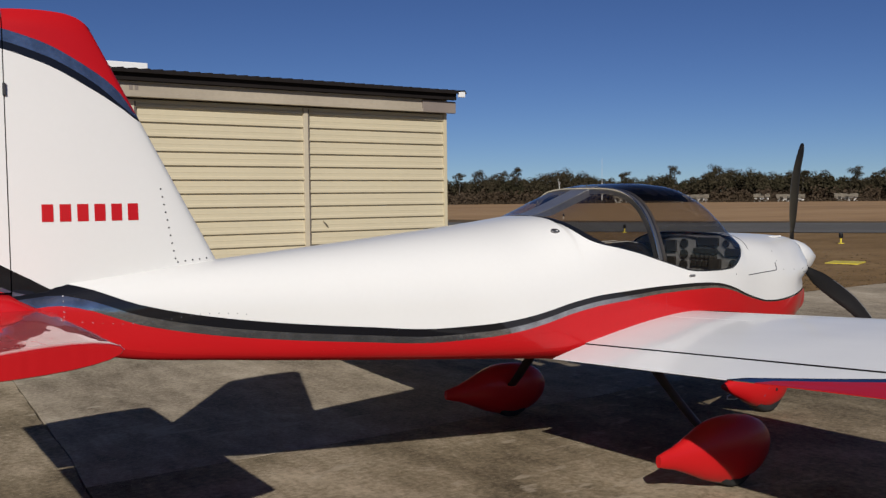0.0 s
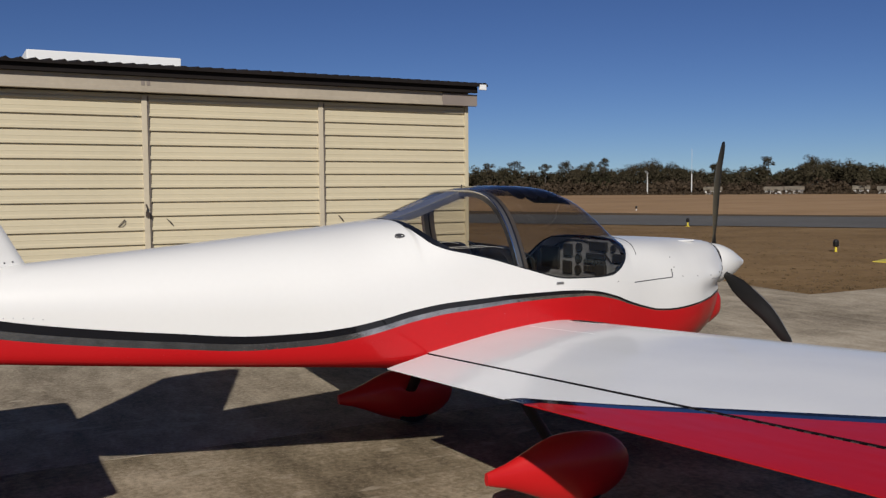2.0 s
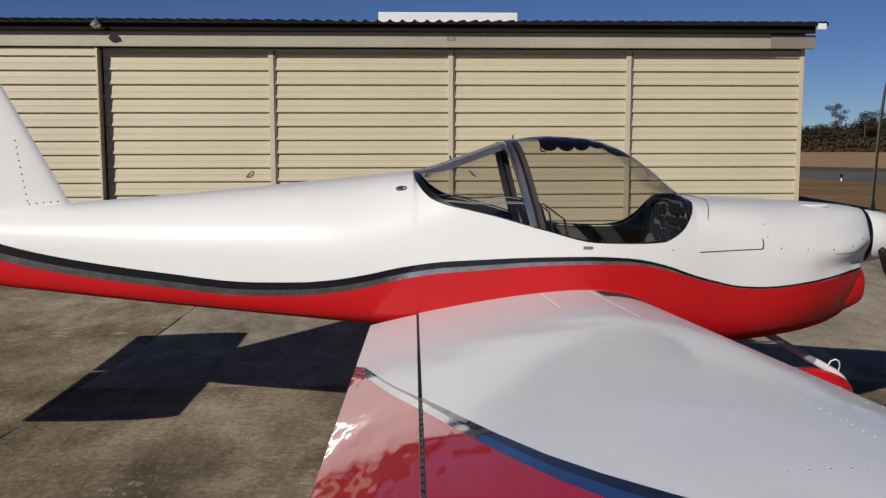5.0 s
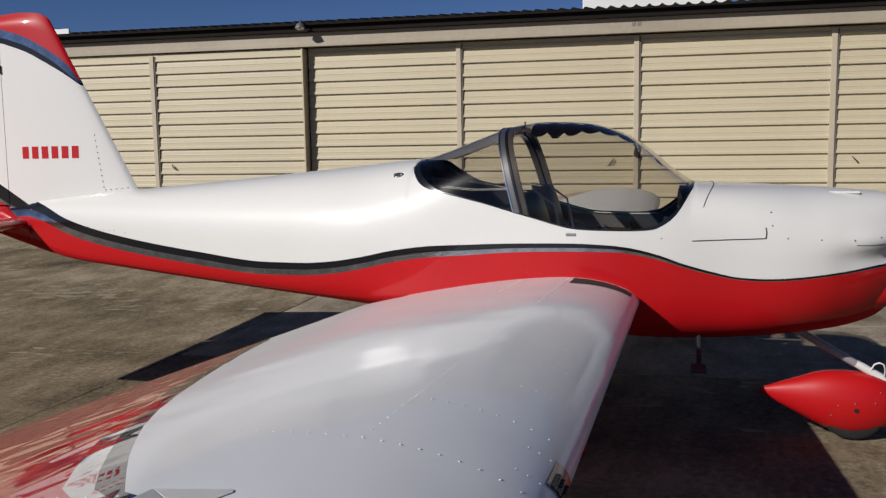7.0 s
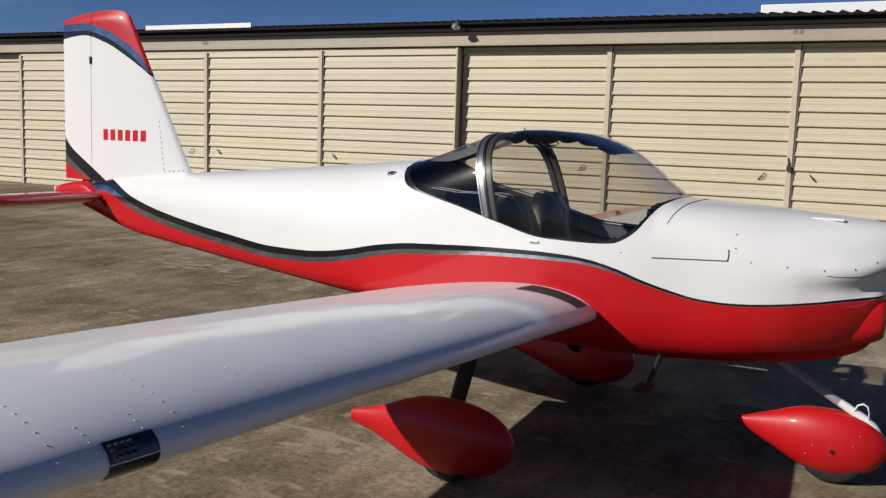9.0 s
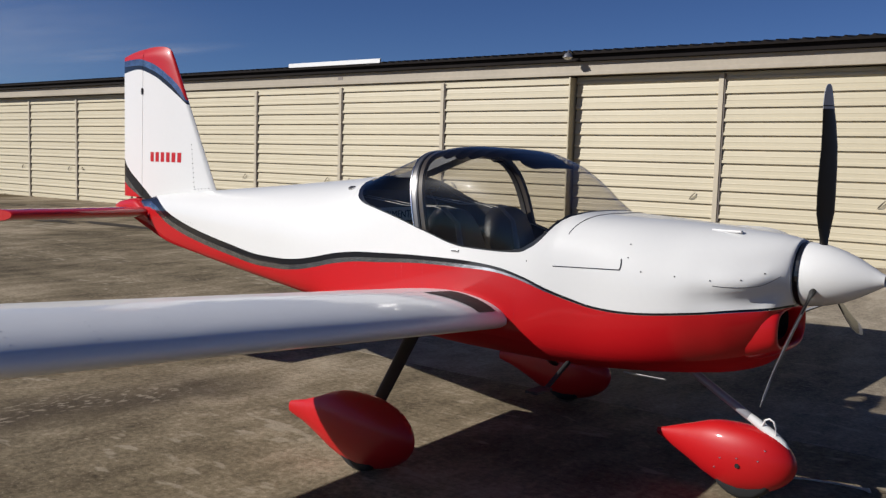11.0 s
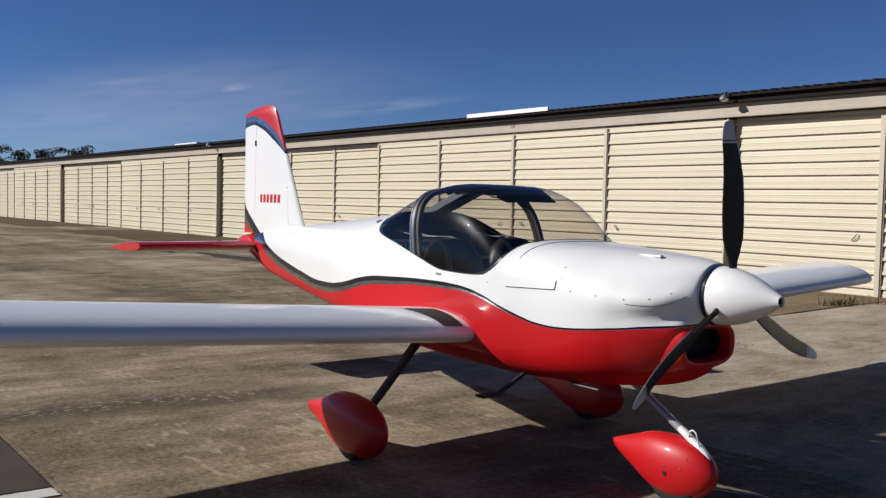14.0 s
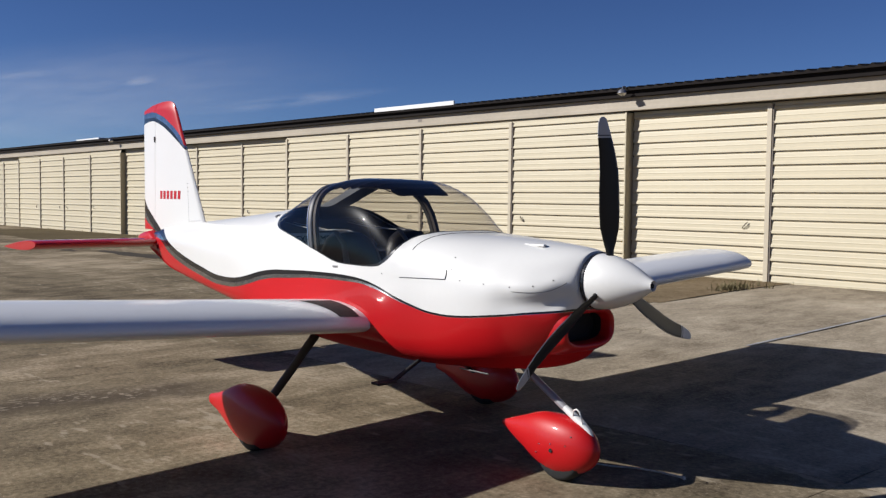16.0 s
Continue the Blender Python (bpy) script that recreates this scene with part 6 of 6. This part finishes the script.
def foliage(verts, faces, c, r, n, size, flat=0.7):
    """Leaf clumps scattered through an uneven ball round c."""
    for _ in range(n):
        d = Vector((TREE.gauss(0, 1), TREE.gauss(0, 1), TREE.gauss(0, 1))).normalized()
        q = TREE.random() ** 0.4
        p = Vector(c) + Vector((d.x * r * q, d.y * r * q, d.z * r * q * flat))
        a = Vector((TREE.gauss(0, 1), TREE.gauss(0, 1), TREE.gauss(0, 1))).normalized() * size * TREE.uniform(0.5, 1.2)
        b = Vector((TREE.gauss(0, 1), TREE.gauss(0, 1), TREE.gauss(0, 1))).normalized() * size * TREE.uniform(0.5, 1.2)
        i = len(verts)
        verts.extend((tuple(p + a), tuple(p + b), tuple(p - a), tuple(p - b * 0.8)))
        faces.append((i, i + 1, i + 2, i + 3))


def pine(az, dist, height, label, fat=1.0, crown_from=0.55, origin=(2.0, 0.0)):
    x, y = origin[0] + dist * math.cos(az), origin[1] + dist * math.sin(az)
    t = thing("pine_tree", pose(x, y, -0.1 - fall(x, y)), label, "tree", "tall trees of the wood")
    bm = bmesh.new()
    lean = TREE.uniform(-0.3, 0.3)
    trunk = [(lean * k / 5, 0.1 * math.sin(k), height * 0.95 * k / 5) for k in range(6)]
    tube(bm, trunk, [0.22 - 0.03 * k for k in range(6)], 7)
    limbs = []
    for k in range(9):
        z = height * (crown_from + (0.92 - crown_from) * k / 8)
        a = TREE.uniform(0, math.tau)
        ln = height * 0.16 * fat * TREE.uniform(0.5, 1.2)
        tip = (lean + ln * math.cos(a), ln * math.sin(a), z + ln * 0.35)
        limbs.append(tip)
        tube(bm, [(lean * 0.8, 0, z - 0.3), tip], [0.07, 0.03], 5)
    part("trunk", bm, BARK, t, smooth=True)
    vs, fs = [], []
    for p in limbs:
        foliage(vs, fs, p, height * 0.10 * fat, 110, 0.26, 0.6)
    foliage(vs, fs, (lean, 0, height * 0.93), height * 0.11 * fat, 150, 0.26, 0.7)
    put("crown", mesh_of("crown", vs, fs, LEAF, False), t)


# the wood beyond the field: rounded crowns of uneven height over brown undergrowth and thin trunks
vs, fs = [], []
DIST = 360
for k in range(900):
    az = 0.20 + 1.25 * (k / 900) + TREE.uniform(-0.002, 0.002)
    d = DIST + TREE.uniform(0, 60)
    h = TREE.uniform(7.8, 12.4) * (1.0 + 0.12 * math.sin(az * 31) + 0.09 * math.sin(az * 77))
    x, y, w = 2 + d * math.cos(az), d * math.sin(az), h * TREE.uniform(0.14, 0.24)
    z0 = -fall(x, y)
    foliage(vs, fs, (x, y, z0 + h - w * 0.8), w, 90, 0.34, 0.8)
    foliage(vs, fs, (x, y, z0 + h * 0.62), h * 0.30, 150, 0.55, 0.95)
tops = len(fs)
for k in range(1150):
    az = 0.20 + 1.25 * (k / 1150)
    d = DIST - 6 + TREE.uniform(0, 50)
    h = TREE.uniform(4.0, 7.0)
    x, y = 2 + d * math.cos(az), d * math.sin(az)
    foliage(vs, fs, (x, y, h * 0.45 - fall(x, y)), h * 0.55, 90, 0.60, 0.9)
for k in range(900):
    az = 0.20 + 1.25 * (k / 900)
    d = DIST - 22 + TREE.uniform(0, 6)
    h = TREE.uniform(1.0, 2.2)
    x, y = 2 + d * math.cos(az), d * math.sin(az)
    foliage(vs, fs, (x, y, h * 0.4 - fall(x, y)), h * 0.8, 16, 0.4, 0.7)
tagged(put("woodland", mesh_of("woodland", vs, fs, [LEAF, BRUSH], False, [0] * tops + [1] * (len(fs) - tops))), "dark mixed wood along the far side of the field", "woods", kind="stuff")
for az, h, f in ((0.727, 11.2, 1.0), (0.684, 10.6, 1.5), (0.894, 11.4, 0.9), (1.054, 12.8, 1.1), (0.55, 9.6, 1.4), (0.957, 9.8, 1.0), (1.12, 13.6, 1.0), (0.60, 9.0, 1.2), (0.78, 9.4, 1.2), (0.525, 9.4, 1.3), (0.99, 10.8, 1.1), (1.02, 10.0, 1.2), (1.075, 10.9, 1.5), (1.092, 11.3, 1.3), (0.935, 10.2, 1.5), (0.915, 9.6, 1.3)):
    pine(az, DIST + 12, h * 1.30, "tall pine with a thin trunk standing over the wood", f)
for az, h, f in ((2.918, 12.0, 1.5), (2.893, 12.6, 1.2), (2.868, 12.8, 1.4), (2.935, 10.0, 1.4), (2.84, 10.5, 1.1), (2.955, 10.5, 1.4), (2.82, 9.4, 1.2)):
    pine(az, 210, h * 0.92, "broad dark pine beyond the hangar row", f, 0.5, (8.5, 0.4))
# bare white snag and a radio mast
bm = bmesh.new()
tube(bm, [(0, 0, 0), (0.05, 0, 5), (-0.1, 0.1, 9.0)], [0.28, 0.2, 0.06], 7)
for a, z in ((0.4, 7.5), (2.6, 8.2), (4.4, 7.9), (1.5, 8.7)):
    tube(bm, [(0, 0, z), (1.2 * math.cos(a), 1.2 * math.sin(a), z + 0.9)], [0.08, 0.02], 5)
tagged(part("bare_tree", bm, HOUSE, at=pose(2 + 345 * math.cos(0.849), 345 * math.sin(0.849), -1.65), smooth=True), "bleached bare tree trunk before the wood", "tree")
bm = bmesh.new()
tube(bm, [(0, 0, 0), (0, 0, 8.0)], 0.20, 8)
tube(bm, [(0, 0, 8.0), (0, 0, 17.0)], 0.05, 6)
tagged(part("radio_mast", bm, LAMPW, at=pose(2 + 345 * math.cos(0.8034), 345 * math.sin(0.8034), -1.65), smooth=True), "thin pale radio mast on a stout white base", "mast")


def house(az, d, length, height, label):
    x, y = 2 + d * math.cos(az), d * math.sin(az)
    t = thing("house", pose(x, y, -1.65, 0, 0, math.degrees(az) - 90), label, "house", "houses before the wood")
    part("wall", boxed(-length / 2, 0, 0, length / 2, 6, height), HOUSE, t)
    bm = bmesh.new()
    a = [bm.verts.new(p) for p in ((-length / 2 - 0.4, -0.5, height), (length / 2 + 0.4, -0.5, height), (length / 2 + 0.4, 3, height + 1.4), (-length / 2 - 0.4, 3, height + 1.4))]
    b = [bm.verts.new(p) for p in ((-length / 2 - 0.4, 6.5, height), (length / 2 + 0.4, 6.5, height))]
    bm.faces.new(a)
    bm.faces.new((a[3], a[2], b[1], b[0]))
    bmesh.ops.solidify(bm, geom=bm.faces[:], thickness=0.12)
    part("roof", bm, BEIGE, t, "pale roof")
    for k in range(int(length / 2.4)):
        part("window", boxed(-length / 2 + 0.9 + k * 2.4, -0.05, 0.9, -length / 2 + 1.9 + k * 2.4, -0.003, 2.1), DARK, t, "dark window")


house(0.722, 350, 6, 1.7, "low white house with dark windows before the wood")
house(0.702, 352, 6, 1.8, "low white house with dark windows before the wood")
house(0.640, 352, 5, 1.9, "low white house with dark windows before the wood")
house(0.612, 352, 9, 1.6, "long low white building before the wood")
house(0.560, 350, 7, 1.7, "low white house before the wood")
house(0.782, 352, 6, 1.8, "low grey house before the wood")

# dark tarmac patch with a pale edge strip beyond the first joint
for nm, x0, x1, mat, lab in (("tarmac_patch", -6.0, 3.56, TARMAC, "smooth dark tarmac patch in the apron"), ("edge_strip", 3.58, 3.72, ROPE, "pale worn painted edge strip on the apron")):
    bm = bmesh.new()
    n = 24
    rows = [[bm.verts.new((x0 + (x1 - x0) * i / n, y + (0.012 * noise.noise((i * 0.9, y, 2)) if k else 0), 0.0055)) for i in range(n + 1)] for k, y in enumerate((-4.0, 1.70))]
    for i in range(n):
        bm.faces.new((rows[0][i], rows[0][i + 1], rows[1][i + 1], rows[1][i]))
    tagged(part(nm, bm, mat), lab, "pavement", kind="structure")

for x_a, x_b in ((-66.0, -36.5), (-31.5, -21.0)):
    bm = bmesh.new()
    xs = np.linspace(x_a, x_b, 22)
    rows = [[bm.verts.new((x, y + 0.3 * noise.noise((x * 0.3, y, 4)) * (y < 14), rise(x, y) + 0.008)) for x in xs] for y in (10.9, 12.6, 14.6)]
    for r0, r1 in zip(rows, rows[1:]):
        for i in range(len(xs) - 1):
            bm.faces.new((r0[i], r0[i + 1], r1[i + 1], r1[i]))
    tagged(part("dirt_strip", bm, DIRT), "brown dirt strip before the far hangar doors", "pavement", kind="structure")
# old wet-looking stains on the concrete behind the tail
for cx, cy, rx, ry in ((-12.6, 10.1, 2.1, 0.30), (-16.5, 9.6, 1.5, 0.22), (-9.6, 10.5, 1.2, 0.18)):
    bm = bmesh.new()
    ring = []
    for k in range(36):
        q = k * math.tau / 36
        r = 1 + 0.5 * noise.noise((2 * math.cos(q), 2 * math.sin(q), cx)) + 0.15 * noise.noise((7 * math.cos(q), 7 * math.sin(q), cx))
        x, y = cx + rx * r * math.cos(q), cy + ry * r * math.sin(q)
        ring.append(bm.verts.new((x, y, rise(x, y) + 0.006)))
    hub = bm.verts.new((cx, cy, rise(cx, cy) + 0.006))
    for k in range(36):
        bm.faces.new((hub, ring[k], ring[(k + 1) % 36]))
    tagged(part("oil_stain", bm, TARMAC), "dark irregular oil stain on the concrete", "stain", kind="structure")

# bed of dirt and weeds before the doors, and a worn painted line
bm = bmesh.new()
rows = []
for i in range(19):
    x = -3.2 + 4.75 * i / 18
    front = bed_front(x) + 0.10 * noise.noise((x * 2.1, 0, 8))
    rows.append([bm.verts.new((x + 0.05 * noise.noise((x * 3, j, 2)), y, rise(x, y) + (0.007 if j else 0.001) + 0.012 * abs(noise.noise((x * 2, y * 2, 3))) * (0 < j < 4))) for j, y in enumerate(np.linspace(front, 14.85, 6))])
for r0, r1 in zip(rows, rows[1:]):
    for k in range(5):
        bm.faces.new((r0[k], r1[k], r1[k + 1], r0[k + 1]))
tagged(part("weed_bed", bm, WEEDY, smooth=True), "brown dirt bed with dry weeds against the doors", "dirt", kind="structure")
bm = bmesh.new()
rows = [[bm.verts.new((4.04 + 0.045 * (y - 8.9) + dx + 0.006 * noise.noise((y * 3, dx * 40, 6)), y, rise(3.9, y) + 0.006)) for dx in (-0.022, 0.022)] for y in np.linspace(8.93, 12.3, 30)]
for r0, r1 in zip(rows, rows[1:]):
    bm.faces.new((r0[0], r0[1], r1[1], r1[0]))
tagged(part("painted_line", bm, LINEPAINT), "worn pale painted line on the concrete", "marking", kind="structure")

# rope lying by the nose wheel
bm = bmesh.new()
tube(bm, [(5.50, 4.38, 0.09), (5.54, 4.48, 0.040), (5.60, 4.60, 0.012), (5.70, 4.68, 0.009), (5.85, 4.72, 0.008), (5.96, 4.725, 0.009), (5.985, 4.72, 0.010), (6.0, 4.70, 0.008)], [0.0045, 0.0045, 0.0045, 0.0045, 0.005, 0.006, 0.011, 0.004], 6)
tagged(part("tie_rope", bm, ROPE, smooth=True), "thin white tie-down rope lying on the concrete", "rope")

# ---------- concrete apron: slabs with open joints ----------
SLAB = random.Random(3)
JX = [1.12 + 2.73 * k for k in range(-27, 11)]
JY = [1.75 + 3.58 * k for k in range(-5, 4)] + [14.95]
apron = tagged(new("pavement"), "weathered grey-brown concrete apron in large stained slabs", "pavement", kind="structure")


def slab(x0, y0, x1, y1, mat):
    nx, ny = 12, 14
    g = 0.0042
    verts, faces = [], []
    for j in range(ny + 1):
        for i in range(nx + 1):
            x = x0 + g + (x1 - x0 - 2 * g) * i / nx
            y = y0 + g + (y1 - y0 - 2 * g) * j / ny
            x += 0.055 * (min(y, 12.4) - 5.3)
            if i in (0, nx):
                x += 0.030 * noise.noise((x * 0.3, y * 1.1, 1)) + 0.010 * noise.noise((x, y * 5, 2)) + 0.006 * SLAB.uniform(-1, 1)
            if j in (0, ny):
                y += 0.026 * noise.noise((x * 1.1, y * 0.3, 5)) + 0.010 * noise.noise((x * 5, y, 6)) + 0.006 * SLAB.uniform(-1, 1)
            edge = 0.004 if i in (0, nx) or j in (0, ny) else 0.0
            verts.append((x, y, rise(x, y) - edge + 0.002 * noise.noise((x * 0.5, y * 0.5, 9))))
    w = nx + 1
    faces = [(j * w + i, j * w + i + 1, (j + 1) * w + i + 1, (j + 1) * w + i) for j in range(ny) for i in range(nx)]
    rim = [i for i in range(w)] + [j * w + nx for j in range(1, ny + 1)] + [ny * w + i for i in range(nx - 1, -1, -1)] + [j * w for j in range(ny - 1, 0, -1)]
    base = len(verts)
    verts += [(verts[k][0], verts[k][1], verts[k][2] - 0.09) for k in rim]
    m = len(rim)
    faces += [(rim[k], base + k, base + (k + 1) % m, rim[(k + 1) % m]) for k in range(m)]
    return mesh_of("slab", verts, faces, mat, True)


for y0, y1 in zip(JY, JY[1:]):
    joints = JX if y0 > 8.5 else JX[1::2]
    for x0, x1 in zip(joints, joints[1:]):
        if x0 > 10.0 and y0 > 8.0:
            continue
        if x0 > 10.0 and y1 > 8.7:
            y1 = 8.66
        mat = CLEANER if x0 > 1.0 and y0 > 5.2 else MIDTONE if x0 > 3.8 and y0 > 1.7 else CONCRETE
        s = put("slab", slab(x0, y0, x1, y1, mat), apron)
        s.data.polygons.foreach_set("use_smooth", [False] * len(s.data.polygons))
